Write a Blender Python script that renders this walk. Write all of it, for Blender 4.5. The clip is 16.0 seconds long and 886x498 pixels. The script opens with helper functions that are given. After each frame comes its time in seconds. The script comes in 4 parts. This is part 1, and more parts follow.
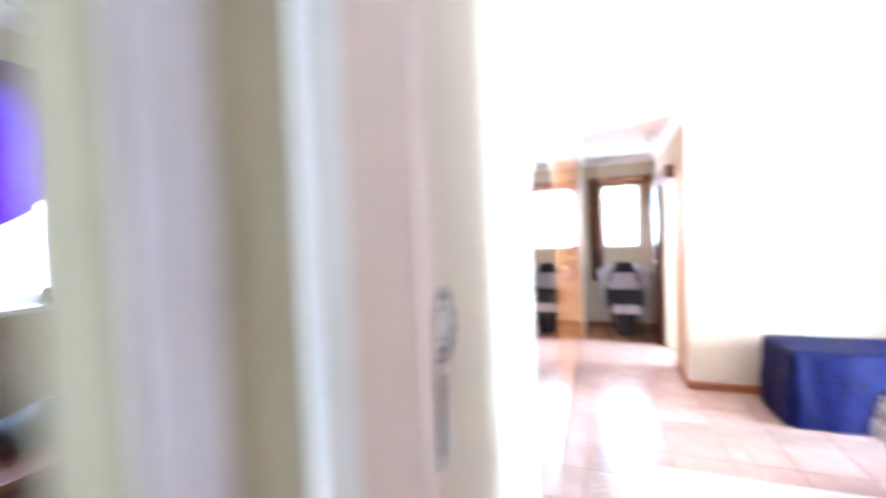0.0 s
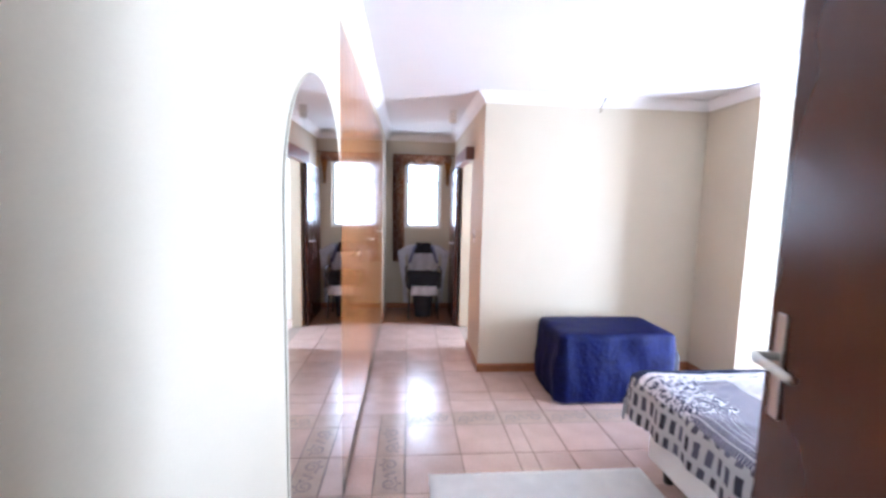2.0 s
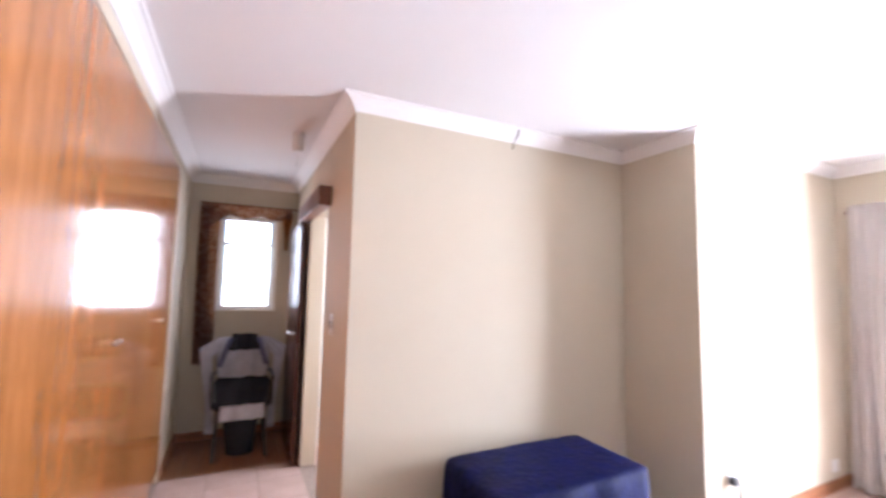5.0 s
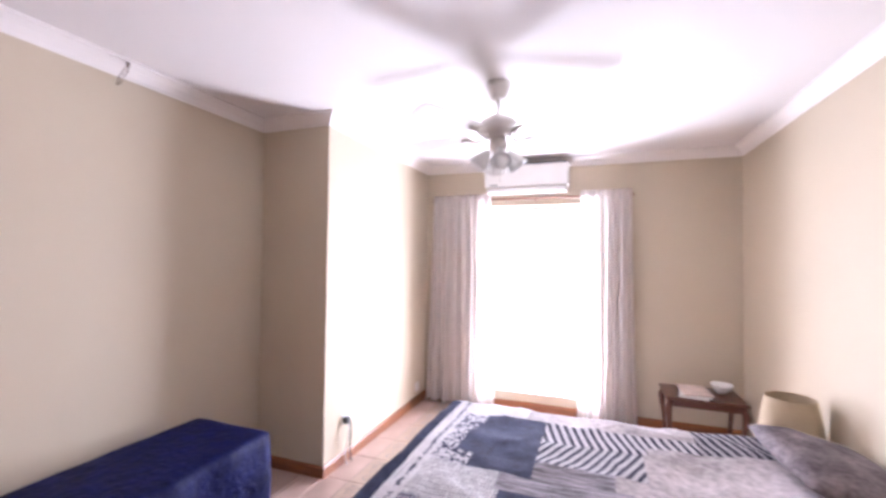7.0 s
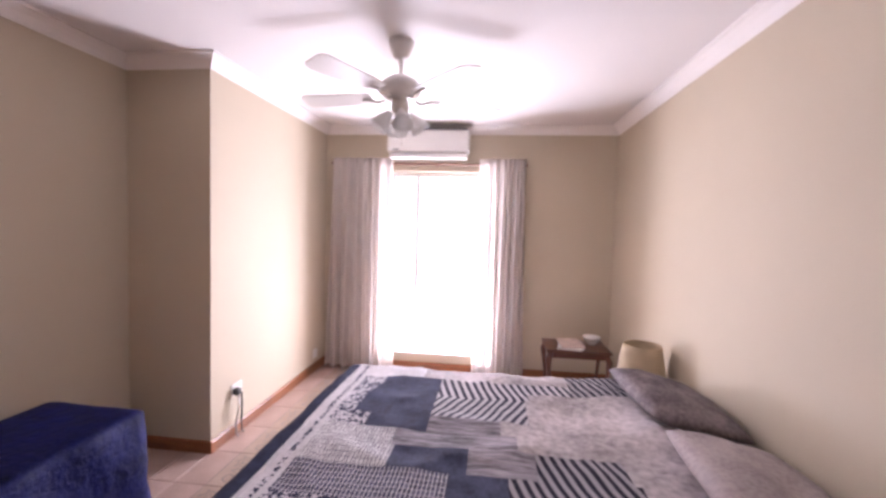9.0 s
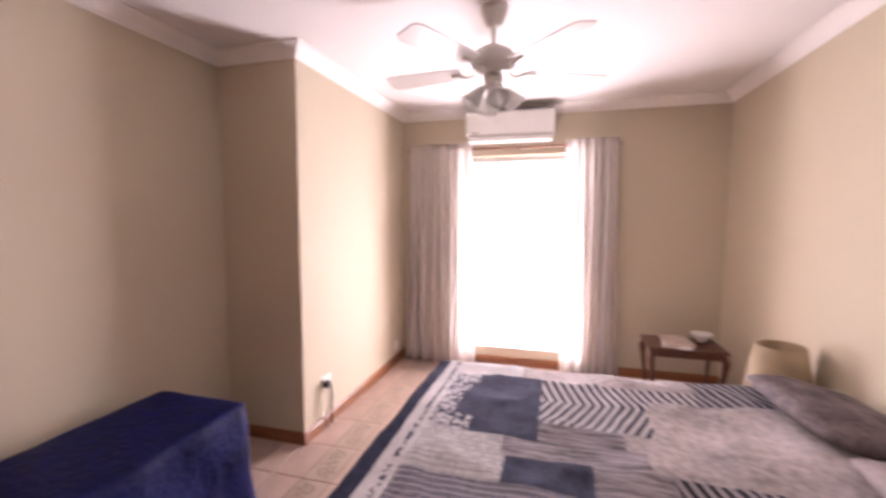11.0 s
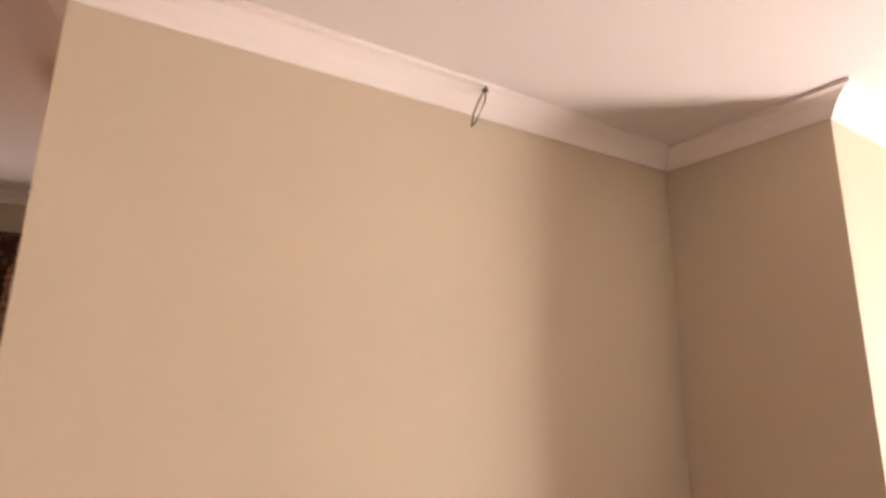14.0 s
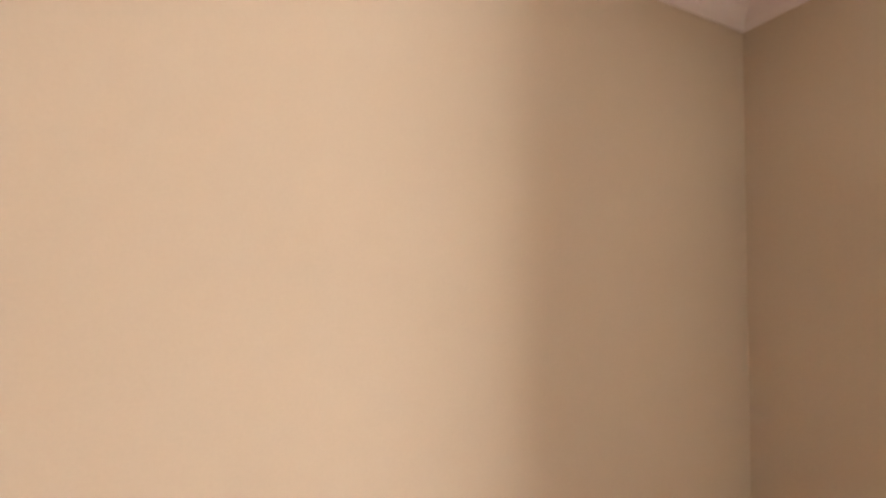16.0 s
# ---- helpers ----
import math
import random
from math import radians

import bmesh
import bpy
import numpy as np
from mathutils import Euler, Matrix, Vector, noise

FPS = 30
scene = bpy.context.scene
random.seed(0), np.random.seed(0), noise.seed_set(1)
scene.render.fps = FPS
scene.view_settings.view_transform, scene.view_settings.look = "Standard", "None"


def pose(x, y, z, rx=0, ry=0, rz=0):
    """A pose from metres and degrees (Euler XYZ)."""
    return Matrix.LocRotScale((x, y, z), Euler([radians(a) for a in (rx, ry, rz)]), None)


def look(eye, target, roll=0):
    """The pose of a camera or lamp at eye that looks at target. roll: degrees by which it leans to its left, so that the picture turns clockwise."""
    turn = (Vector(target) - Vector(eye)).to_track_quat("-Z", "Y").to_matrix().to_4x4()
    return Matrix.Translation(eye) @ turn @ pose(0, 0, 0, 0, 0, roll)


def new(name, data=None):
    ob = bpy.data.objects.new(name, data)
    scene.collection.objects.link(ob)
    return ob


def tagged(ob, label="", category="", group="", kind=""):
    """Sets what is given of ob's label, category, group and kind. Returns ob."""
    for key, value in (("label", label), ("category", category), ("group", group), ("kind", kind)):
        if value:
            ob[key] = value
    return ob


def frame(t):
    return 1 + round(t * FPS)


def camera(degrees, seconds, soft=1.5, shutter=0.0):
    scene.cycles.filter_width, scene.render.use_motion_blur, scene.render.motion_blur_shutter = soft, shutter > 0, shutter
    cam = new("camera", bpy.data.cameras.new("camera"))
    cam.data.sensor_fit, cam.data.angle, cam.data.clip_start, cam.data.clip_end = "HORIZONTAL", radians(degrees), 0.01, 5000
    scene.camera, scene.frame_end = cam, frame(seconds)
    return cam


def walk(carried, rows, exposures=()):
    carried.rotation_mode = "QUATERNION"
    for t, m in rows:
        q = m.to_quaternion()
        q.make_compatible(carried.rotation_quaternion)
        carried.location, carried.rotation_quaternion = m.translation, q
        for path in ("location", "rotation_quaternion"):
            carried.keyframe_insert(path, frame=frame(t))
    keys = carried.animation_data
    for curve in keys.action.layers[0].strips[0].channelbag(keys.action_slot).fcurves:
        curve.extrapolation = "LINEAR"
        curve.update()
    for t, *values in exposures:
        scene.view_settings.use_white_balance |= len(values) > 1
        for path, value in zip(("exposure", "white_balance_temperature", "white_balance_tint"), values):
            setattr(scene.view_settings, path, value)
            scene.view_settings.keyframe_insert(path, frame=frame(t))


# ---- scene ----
cam = camera(93.5, 16.0, soft=3.0, shutter=0.5)
PATH = [
    (0, (0.277, -0.802, 1.503), (-0.441, 1.063, 1.430), -2.3),
    (0.1, (0.303, -0.664, 1.516), (-0.242, 1.256, 1.389), -2.6),
    (0.2, (0.305, -0.567, 1.527), (-0.049, 1.393, 1.341), -2.1),
    (0.3, (0.343, -0.556, 1.525), (0.109, 1.417, 1.294), -2.2),
    (0.4, (0.372, -0.560, 1.537), (0.232, 1.416, 1.264), -0.8),
    (0.5, (0.396, -0.575, 1.528), (0.330, 1.406, 1.257), -0.3),
    (0.6, (0.388, -0.553, 1.531), (0.365, 1.428, 1.258), 0.2),
    (0.8, (0.393, -0.522, 1.525), (0.412, 1.462, 1.272), 0.9),
    (1, (0.397, -0.478, 1.490), (0.457, 1.508, 1.254), 1.2),
    (1.5, (0.416, -0.374, 1.452), (0.565, 1.609, 1.234), 2.2),
    (2, (0.320, -0.183, 1.525), (0.488, 1.799, 1.316), 1.3),
    (2.5, (0.397, 0.002, 1.381), (0.244, 1.996, 1.366), 1.8),
    (3, (0.432, 0.212, 1.385), (0.231, 2.193, 1.569), 1.7),
    (3.2, (0.508, 0.371, 1.332), (0.376, 2.351, 1.579), 2.4),
    (5.3, (0.431, 1.333, 1.491), (1.583, 2.967, 1.623), 1.3),
    (5.5, (0.421, 1.338, 1.482), (1.762, 2.814, 1.625), 1.3),
    (6, (0.405, 1.283, 1.470), (2.018, 2.456, 1.621), 0.0),
    (6.5, (0.518, 1.299, 1.505), (2.302, 2.200, 1.577), -0.3),
    (7, (0.598, 1.190, 1.507), (2.475, 1.878, 1.552), 0.7),
    (7.5, (0.600, 1.169, 1.508), (2.545, 1.635, 1.495), 1.9),
    (8, (0.600, 1.172, 1.513), (2.577, 1.472, 1.466), 3.0),
    (10.5, (0.670, 1.247, 1.466), (2.645, 1.502, 1.286), -0.5),
    (11, (0.764, 1.380, 1.476), (2.686, 1.911, 1.317), 0.1),
    (11.5, (0.751, 1.478, 1.481), (2.475, 2.485, 1.364), -0.4),
    (12, (0.801, 1.465, 1.580), (2.103, 2.981, 1.505), 0.4),
    (12.5, (0.942, 1.806, 1.601), (2.039, 3.479, 1.594), 1.8),
    (13, (1.065, 2.061, 1.588), (2.065, 3.783, 1.774), 1.2),
    (13.5, (1.269, 2.238, 1.634), (2.138, 4.008, 1.971), 0.7),
    (14, (1.330, 2.407, 1.747), (2.254, 4.147, 2.090), 1.1),
    (14.5, (1.513, 2.493, 1.767), (2.364, 4.261, 2.157), 2.0),
    (15, (1.553, 2.629, 1.794), (2.450, 4.385, 2.133), -0.7),
    (15.5, (1.747, 2.697, 1.741), (2.518, 4.524, 2.008), 0.3),
    (16, (1.804, 2.764, 1.707), (2.576, 4.605, 1.831), 1.6),
]
EXPOSURES = [
    (0.0, 1.8, 4700, 8), (1.0, 1.4, 4480, 10), (2.0, 0.7, 4650, 10), (3.2, 0.3, 4950, 12), (5.3, 0.32, 5230, 18), (6.5, -0.1, 5300, 22), (8.0, -0.65, 5700, 29),
    (10.5, -0.9, 6050, 33), (12.0, -0.9, 7250, 36), (13.0, -0.62, 7450, 34), (14.5, -0.42, 7200, 24), (16.0, -0.35, 7050, 22)]
walk(cam, [(t, look(eye, target, roll)) for t, eye, target, roll in PATH], EXPOSURES)

# ---------- light ----------
world = bpy.data.worlds.new("sky")
scene.world = world
world.use_nodes = True
wn = world.node_tree
sky = wn.nodes.new("ShaderNodeTexSky")
sky.sky_type = "NISHITA"
sky.sun_disc = False
sky.sun_elevation = radians(52)
sky.sun_rotation = radians(200)
wn.links.new(sky.outputs[0], wn.nodes["Background"].inputs[0])
wn.nodes["Background"].inputs[1].default_value = 0.12

sun_data = bpy.data.lights.new("sun", "SUN")
sun_data.energy, sun_data.angle, sun_data.color = 3.0, radians(0.5), (1.0, 0.95, 0.87)
sun = new("sun", sun_data)
sun.matrix_world = look((0, 0, 30), (0 + 10, 0 + 17, 0))


def window_light(name, eye, target, w, h, watts, color=(1.0, 0.97, 0.93)):
    d = bpy.data.lights.new(name, "AREA")
    d.shape, d.size, d.size_y, d.energy, d.color = "RECTANGLE", w, h, watts, color
    o = new(name, d)
    o.matrix_world = look(eye, target)
    return o


window_light("daylight_main", (5.07, 1.725, 1.11), (0, 1.725, 1.6), 1.02, 1.88, 190)
window_light("sunlit_paving", (5.03, 1.725, 0.32), (3.0, 1.725, 2.0), 0.9, 0.2, 85)
window_light("daylight_corridor", (0.525, 6.09, 1.66), (0.525, 0, 1.45), 0.52, 0.92, 12)
window_light("daylight_bathroom", (2.87, 4.55, 1.55), (0, 4.55, 1.3), 0.62, 0.95, 90)
# fill lamp added to brighten the hall; no source is known there
window_light("hall_fill_light", (0.525, -2.7, 1.475), (0.4, 0, 1.3), 0.62, 1.1, 10)
window_light("daylight_side_room", (-2.09, 0.15, 1.7), (0, 0.15, 1.3), 1.1, 0.8, 22)


# ---------- materials ----------
def mat(name, color, rough=0.6, metal=0.0, var=0.08, scale=6.0, fine=90.0, bump=0.05, dist=0.002, spec=0.5, coat=0.0, stretch=(1, 1, 1), rand=0.0):
    m = bpy.data.materials.new(name)
    m.use_nodes = True
    nt = m.node_tree
    b = nt.nodes["Principled BSDF"]
    b.inputs["Roughness"].default_value = rough
    b.inputs["Metallic"].default_value = metal
    b.inputs["Specular IOR Level"].default_value = spec
    b.inputs["Coat Weight"].default_value = coat
    b.inputs["Coat Roughness"].default_value = 0.12
    tc = nt.nodes.new("ShaderNodeTexCoord")
    mp = nt.nodes.new("ShaderNodeMapping")
    mp.inputs["Scale"].default_value = stretch
    nt.links.new(tc.outputs["Object"], mp.inputs[0])
    n1 = nt.nodes.new("ShaderNodeTexNoise")
    n1.inputs["Scale"].default_value = scale
    n1.inputs["Detail"].default_value = 4
    n2 = nt.nodes.new("ShaderNodeTexNoise")
    n2.inputs["Scale"].default_value = fine
    n2.inputs["Detail"].default_value = 3
    nt.links.new(mp.outputs[0], n1.inputs["Vector"])
    nt.links.new(mp.outputs[0], n2.inputs["Vector"])
    mix = nt.nodes.new("ShaderNodeMix")
    mix.data_type = "FLOAT"
    mix.inputs[0].default_value = 0.4
    nt.links.new(n1.outputs[0], mix.inputs[2])
    nt.links.new(n2.outputs[0], mix.inputs[3])
    ramp = nt.nodes.new("ShaderNodeValToRGB")
    lo = [c * (1 - var * 1.6) for c in color]
    hi = [min(1, c * (1 + var * 1.2)) for c in color]
    ramp.color_ramp.elements[0].position, ramp.color_ramp.elements[0].color = 0.3, (*lo, 1)
    ramp.color_ramp.elements[1].position, ramp.color_ramp.elements[1].color = 0.7, (*hi, 1)
    nt.links.new(mix.outputs[0], ramp.inputs[0])
    out = ramp.outputs[0]
    if rand:
        oi = nt.nodes.new("ShaderNodeObjectInfo")
        hs = nt.nodes.new("ShaderNodeHueSaturation")
        mr = nt.nodes.new("ShaderNodeMapRange")
        mr.inputs[3].default_value, mr.inputs[4].default_value = 1 - rand, 1 + rand
        nt.links.new(oi.outputs["Random"], mr.inputs[0])
        nt.links.new(mr.outputs[0], hs.inputs["Value"])
        nt.links.new(out, hs.inputs["Color"])
        out = hs.outputs[0]
    nt.links.new(out, b.inputs["Base Color"])
    rr = nt.nodes.new("ShaderNodeMapRange")
    rr.inputs[3].default_value, rr.inputs[4].default_value = max(0.02, rough - 0.06), min(1, rough + 0.08)
    nt.links.new(n1.outputs[0], rr.inputs[0])
    nt.links.new(rr.outputs[0], b.inputs["Roughness"])
    if bump:
        bp = nt.nodes.new("ShaderNodeBump")
        bp.inputs["Strength"].default_value, bp.inputs["Distance"].default_value = bump, dist
        nt.links.new(n2.outputs[0], bp.inputs["Height"])
        nt.links.new(bp.outputs[0], b.inputs["Normal"])
    return m


def plain(name, color, rough=0.3, metal=0.0, transmission=0.0):
    m = bpy.data.materials.new(name)
    m.use_nodes = True
    b = m.node_tree.nodes["Principled BSDF"]
    b.inputs["Base Color"].default_value = (*color, 1)
    b.inputs["Roughness"].default_value, b.inputs["Metallic"].default_value = rough, metal
    b.inputs["Transmission Weight"].default_value = transmission
    return m


def striped(name, a, c, scale, axis="X", rough=0.85, distort=0.0, turn=0.0):
    m = mat(name, a, rough, bump=0.2, fine=300)
    nt = m.node_tree
    b = nt.nodes["Principled BSDF"]
    tc = nt.nodes.new("ShaderNodeTexCoord")
    w = nt.nodes.new("ShaderNodeTexWave")
    w.bands_direction = axis
    w.inputs["Scale"].default_value, w.inputs["Distortion"].default_value = scale, distort
    w.inputs["Detail"].default_value = 2
    mp = nt.nodes.new("ShaderNodeMapping")
    mp.inputs["Rotation"].default_value = (0, 0, radians(turn))
    nt.links.new(tc.outputs["Object"], mp.inputs[0])
    nt.links.new(mp.outputs[0], w.inputs["Vector"])
    r = nt.nodes.new("ShaderNodeValToRGB")
    r.color_ramp.elements[0].position, r.color_ramp.elements[0].color = 0.42, (*a, 1)
    r.color_ramp.elements[1].position, r.color_ramp.elements[1].color = 0.58, (*c, 1)
    nt.links.new(w.outputs[0], r.inputs[0])
    nt.links.new(r.outputs[0], b.inputs["Base Color"])
    return m


def printed(name, a, c, scale, cut=0.5, rough=0.85, squares=True):
    """Cloth printed with small irregular blocks of two tones."""
    m = mat(name, a, rough, bump=0.2, fine=300)
    nt = m.node_tree
    b = nt.nodes["Principled BSDF"]
    tc = nt.nodes.new("ShaderNodeTexCoord")
    v = nt.nodes.new("ShaderNodeTexVoronoi")
    v.distance = "CHEBYCHEV" if squares else "EUCLIDEAN"
    v.inputs["Scale"].default_value = scale
    n = nt.nodes.new("ShaderNodeTexNoise")
    n.inputs["Scale"].default_value = scale * 0.3
    n.inputs["Detail"].default_value = 6
    nt.links.new(tc.outputs["Object"], v.inputs["Vector"])
    nt.links.new(tc.outputs["Object"], n.inputs["Vector"])
    sep = nt.nodes.new("ShaderNodeSeparateColor")
    nt.links.new(v.outputs["Color"], sep.inputs[0])
    ad = nt.nodes.new("ShaderNodeMath")
    ad.operation = "ADD"
    nt.links.new(sep.outputs[0], ad.inputs[0])
    hn = nt.nodes.new("ShaderNodeMath")
    hn.operation = "MULTIPLY"
    hn.inputs[1].default_value = 1.0
    nt.links.new(n.outputs[0], hn.inputs[0])
    nt.links.new(hn.outputs[0], ad.inputs[1])
    r = nt.nodes.new("ShaderNodeValToRGB")
    r.color_ramp.elements[0].position, r.color_ramp.elements[0].color = cut - 0.04, (*a, 1)
    r.color_ramp.elements[1].position, r.color_ramp.elements[1].color = cut + 0.04, (*c, 1)
    hv = nt.nodes.new("ShaderNodeMath")
    hv.operation = "MULTIPLY"
    hv.inputs[1].default_value = 0.5
    nt.links.new(ad.outputs[0], hv.inputs[0])
    nt.links.new(hv.outputs[0], r.inputs[0])
    nt.links.new(r.outputs[0], b.inputs["Base Color"])
    return m


def windows_print(name, a, c, joint=0.035):
    """Cloth printed with pale rows of windows on a dark ground."""
    m = mat(name, a, 0.85, bump=0.2, fine=300)
    nt = m.node_tree
    tc = nt.nodes.new("ShaderNodeTexCoord")
    br = nt.nodes.new("ShaderNodeTexBrick")
    br.inputs["Scale"].default_value = 16
    br.inputs["Mortar Size"].default_value = joint
    br.inputs["Color1"].default_value = (*a, 1)
    br.inputs["Color2"].default_value = (*[min(0.72, k * 2.2) for k in a], 1)
    br.inputs["Mortar"].default_value = (*c, 1)
    br.offset = 0.0
    nt.links.new(tc.outputs["Object"], br.inputs["Vector"])
    nt.links.new(br.outputs[0], nt.nodes["Principled BSDF"].inputs["Base Color"])
    return m


def facade_print(name, a, c):
    """Hanging cloth printed with tall dark windows in rows on a pale ground."""
    m = mat(name, c, 0.85, bump=0.2, fine=300)
    nt = m.node_tree
    b = nt.nodes["Principled BSDF"]
    tc = nt.nodes.new("ShaderNodeTexCoord")
    sx = nt.nodes.new("ShaderNodeSeparateXYZ")
    cx = nt.nodes.new("ShaderNodeCombineXYZ")
    no = nt.nodes.new("ShaderNodeTexNoise")
    no.inputs["Scale"].default_value = 9
    vm = nt.nodes.new("ShaderNodeVectorMath")
    vm.operation = "MULTIPLY_ADD"
    vm.inputs[1].default_value = (0.03, 0.03, 0)
    br = nt.nodes.new("ShaderNodeTexBrick")
    br.offset = 0.35
    br.inputs["Scale"].default_value = 1
    br.inputs["Brick Width"].default_value = 0.062
    br.inputs["Row Height"].default_value = 0.105
    br.inputs["Mortar Size"].default_value = 0.016
    br.inputs["Mortar Smooth"].default_value = 0.1
    br.inputs["Color1"].default_value = (*a, 1)
    br.inputs["Color2"].default_value = (*[k * 3.5 for k in a], 1)
    br.inputs["Mortar"].default_value = (*c, 1)
    nt.links.new(tc.outputs["Object"], sx.inputs[0])
    nt.links.new(sx.outputs[1], cx.inputs[0])
    nt.links.new(sx.outputs[2], cx.inputs[1])
    nt.links.new(tc.outputs["Object"], no.inputs["Vector"])
    nt.links.new(no.outputs["Color"], vm.inputs[0])
    nt.links.new(cx.outputs[0], vm.inputs[2])
    nt.links.new(vm.outputs[0], br.inputs["Vector"])
    nt.links.new(br.outputs[0], b.inputs["Base Color"])
    return m


def cloth_glow(m, share, tint=(0.80, 0.70, 0.68)):
    """Lets light through a thin cloth."""
    nt = m.node_tree
    b = nt.nodes["Principled BSDF"]
    tr = nt.nodes.new("ShaderNodeBsdfTranslucent")
    tr.inputs[0].default_value = (*tint, 1)
    mx = nt.nodes.new("ShaderNodeMixShader")
    mx.inputs[0].default_value = share
    nt.links.new(b.outputs[0], mx.inputs[1])
    nt.links.new(tr.outputs[0], mx.inputs[2])
    nt.links.new(mx.outputs[0], nt.nodes["Material Output"].inputs[0])


WALL = mat("cream_wall_paint", (0.56, 0.49, 0.37), 0.75, var=0.03, scale=1.3, fine=160, bump=0.12, dist=0.0015, spec=0.3)
CEIL = mat("white_ceiling_paint", (0.74, 0.71, 0.69), 0.85, var=0.02, scale=1.0, fine=120, bump=0.05, spec=0.2)
CORNICE = mat("white_cornice_paint", (0.82, 0.79, 0.76), 0.7, var=0.02, scale=3, bump=0.03)
SKIRT = mat("varnished_skirting", (0.27, 0.10, 0.035), 0.35, var=0.3, scale=3, fine=60, stretch=(1, 1, 9))
TILE = mat("pinkish_ceramic_tile", (0.49, 0.355, 0.30), 0.2, var=0.10, scale=5, fine=70, bump=0.04, rand=0.07, spec=0.8)
BORDER = mat("pale_border_tile", (0.42, 0.32, 0.26), 0.22, var=0.08, scale=9, fine=80, bump=0.04, rand=0.05)
SCROLL = mat("grey_brown_scroll_glaze", (0.21, 0.155, 0.13), 0.3, var=0.15, scale=20)
GROUT = mat("grey_grout", (0.26, 0.20, 0.16), 0.9, var=0.15, scale=12)
PLANK = mat("brown_wood_floor", (0.22, 0.095, 0.04), 0.3, var=0.3, scale=3, fine=40, stretch=(8, 1, 8), rand=0.15)
WARD = mat("varnished_honey_wood", (0.43, 0.165, 0.042), 0.16, var=0.25, scale=2.2, fine=26, bump=0.03, stretch=(9, 9, 0.7), coat=0.6)
DOORW = mat("dark_varnished_door_wood", (0.05, 0.014, 0.007), 0.25, var=0.1, scale=1.1, fine=7, bump=0.0, stretch=(1.6, 1.6, 0.8), coat=0.05, spec=0.22)
DARKW = mat("dark_mahogany", (0.095, 0.03, 0.016), 0.3, var=0.3, scale=4, fine=40, stretch=(1, 1, 6))
BROWNW = mat("brown_pelmet_wood", (0.17, 0.06, 0.028), 0.4, var=0.3, scale=4, fine=40)
FRAMEP = mat("pinkish_frame_paint", (0.60, 0.47, 0.39), 0.5, var=0.05, scale=4)
PALEP = mat("pale_architrave_paint", (0.68, 0.66, 0.62), 0.5, var=0.05, scale=4)
OLIVE = mat("olive_hall_paint", (0.42, 0.37, 0.24), 0.7, var=0.05, scale=2)
LILAC = mat("pale_lilac_frame_paint", (0.55, 0.50, 0.51), 0.6, var=0.04, scale=3)
WHITEF = mat("white_window_frame", (0.75, 0.74, 0.72), 0.4, var=0.03)
MIRROR = plain("mirror_silver", (0.88, 0.90, 0.90), 0.015, 1.0)
GLASS = plain("window_glass", (1, 1, 1), 0.0, 0.0, 1.0)
STEEL = mat("brushed_steel", (0.55, 0.53, 0.50), 0.3, 1.0, var=0.06)
PEWTER = mat("dark_pewter", (0.30, 0.28, 0.27), 0.38, 1.0, var=0.3, scale=40)
PLASTIC = mat("white_plastic", (0.74, 0.73, 0.70), 0.35, var=0.03)
DARKP = mat("dark_plastic", (0.03, 0.03, 0.03), 0.4, var=0.1)
CURTAIN = mat("pale_pinkish_curtain_cloth", (0.86, 0.81, 0.78), 0.9, var=0.05, scale=8, fine=400, bump=0.25)
cloth_glow(CURTAIN, 0.5, (0.84, 0.80, 0.77))
NAVY = mat("navy_blue_satin_cloth", (0.0045, 0.0065, 0.058), 0.62, var=0.35, scale=9, fine=30, bump=0.7, dist=0.01, spec=0.12)
BLACKBAG = mat("black_fabric", (0.015, 0.015, 0.02), 0.8, var=0.3)
RUG = mat("white_shaggy_rug", (0.78, 0.77, 0.74), 0.95, var=0.06, scale=10, fine=260, bump=0.8, dist=0.01)
BASE = mat("white_bed_base_cloth", (0.72, 0.70, 0.66), 0.9, var=0.05, fine=300, bump=0.2)
D_NAVY = mat("duvet_slate_print", (0.062, 0.068, 0.115), 0.85, var=0.35, scale=14, fine=60, bump=0.25)
D_LIGHT = mat("duvet_pale_grey_print", (0.50, 0.455, 0.46), 0.85, var=0.42, scale=2.6, fine=30, bump=0.25)
D_WHITE = mat("duvet_white_print", (0.66, 0.64, 0.66), 0.85, var=0.15, scale=6, fine=50, bump=0.25)
D_STRIPE = striped("duvet_striped_print", (0.035, 0.035, 0.055), (0.55, 0.52, 0.55), 7.6, "Y", turn=-14)
D_STRIPE2 = striped("duvet_fine_striped_print", (0.06, 0.06, 0.085), (0.52, 0.50, 0.52), 8.2, "Y", turn=24)
D_CITY = printed("duvet_city_print", (0.045, 0.048, 0.085), (0.62, 0.60, 0.64), 85, 0.5)
D_CITY2 = windows_print("duvet_tower_print", (0.05, 0.05, 0.08), (0.52, 0.50, 0.53))
D_DARKSTRIPE = striped("duvet_dark_striped_print", (0.025, 0.025, 0.04), (0.34, 0.32, 0.34), 8.2, "Y", turn=-14)
D_STREAK = mat("duvet_streaked_print", (0.30, 0.28, 0.31), 0.85, var=0.6, scale=5, fine=22, bump=0.25, stretch=(9, 1, 1))
D_SKYLINE = windows_print("duvet_skyline_print", (0.50, 0.48, 0.51), (0.07, 0.075, 0.12), 0.02)
D_EDGE = mat("duvet_dark_edge", (0.035, 0.04, 0.075), 0.85, var=0.3, scale=20)
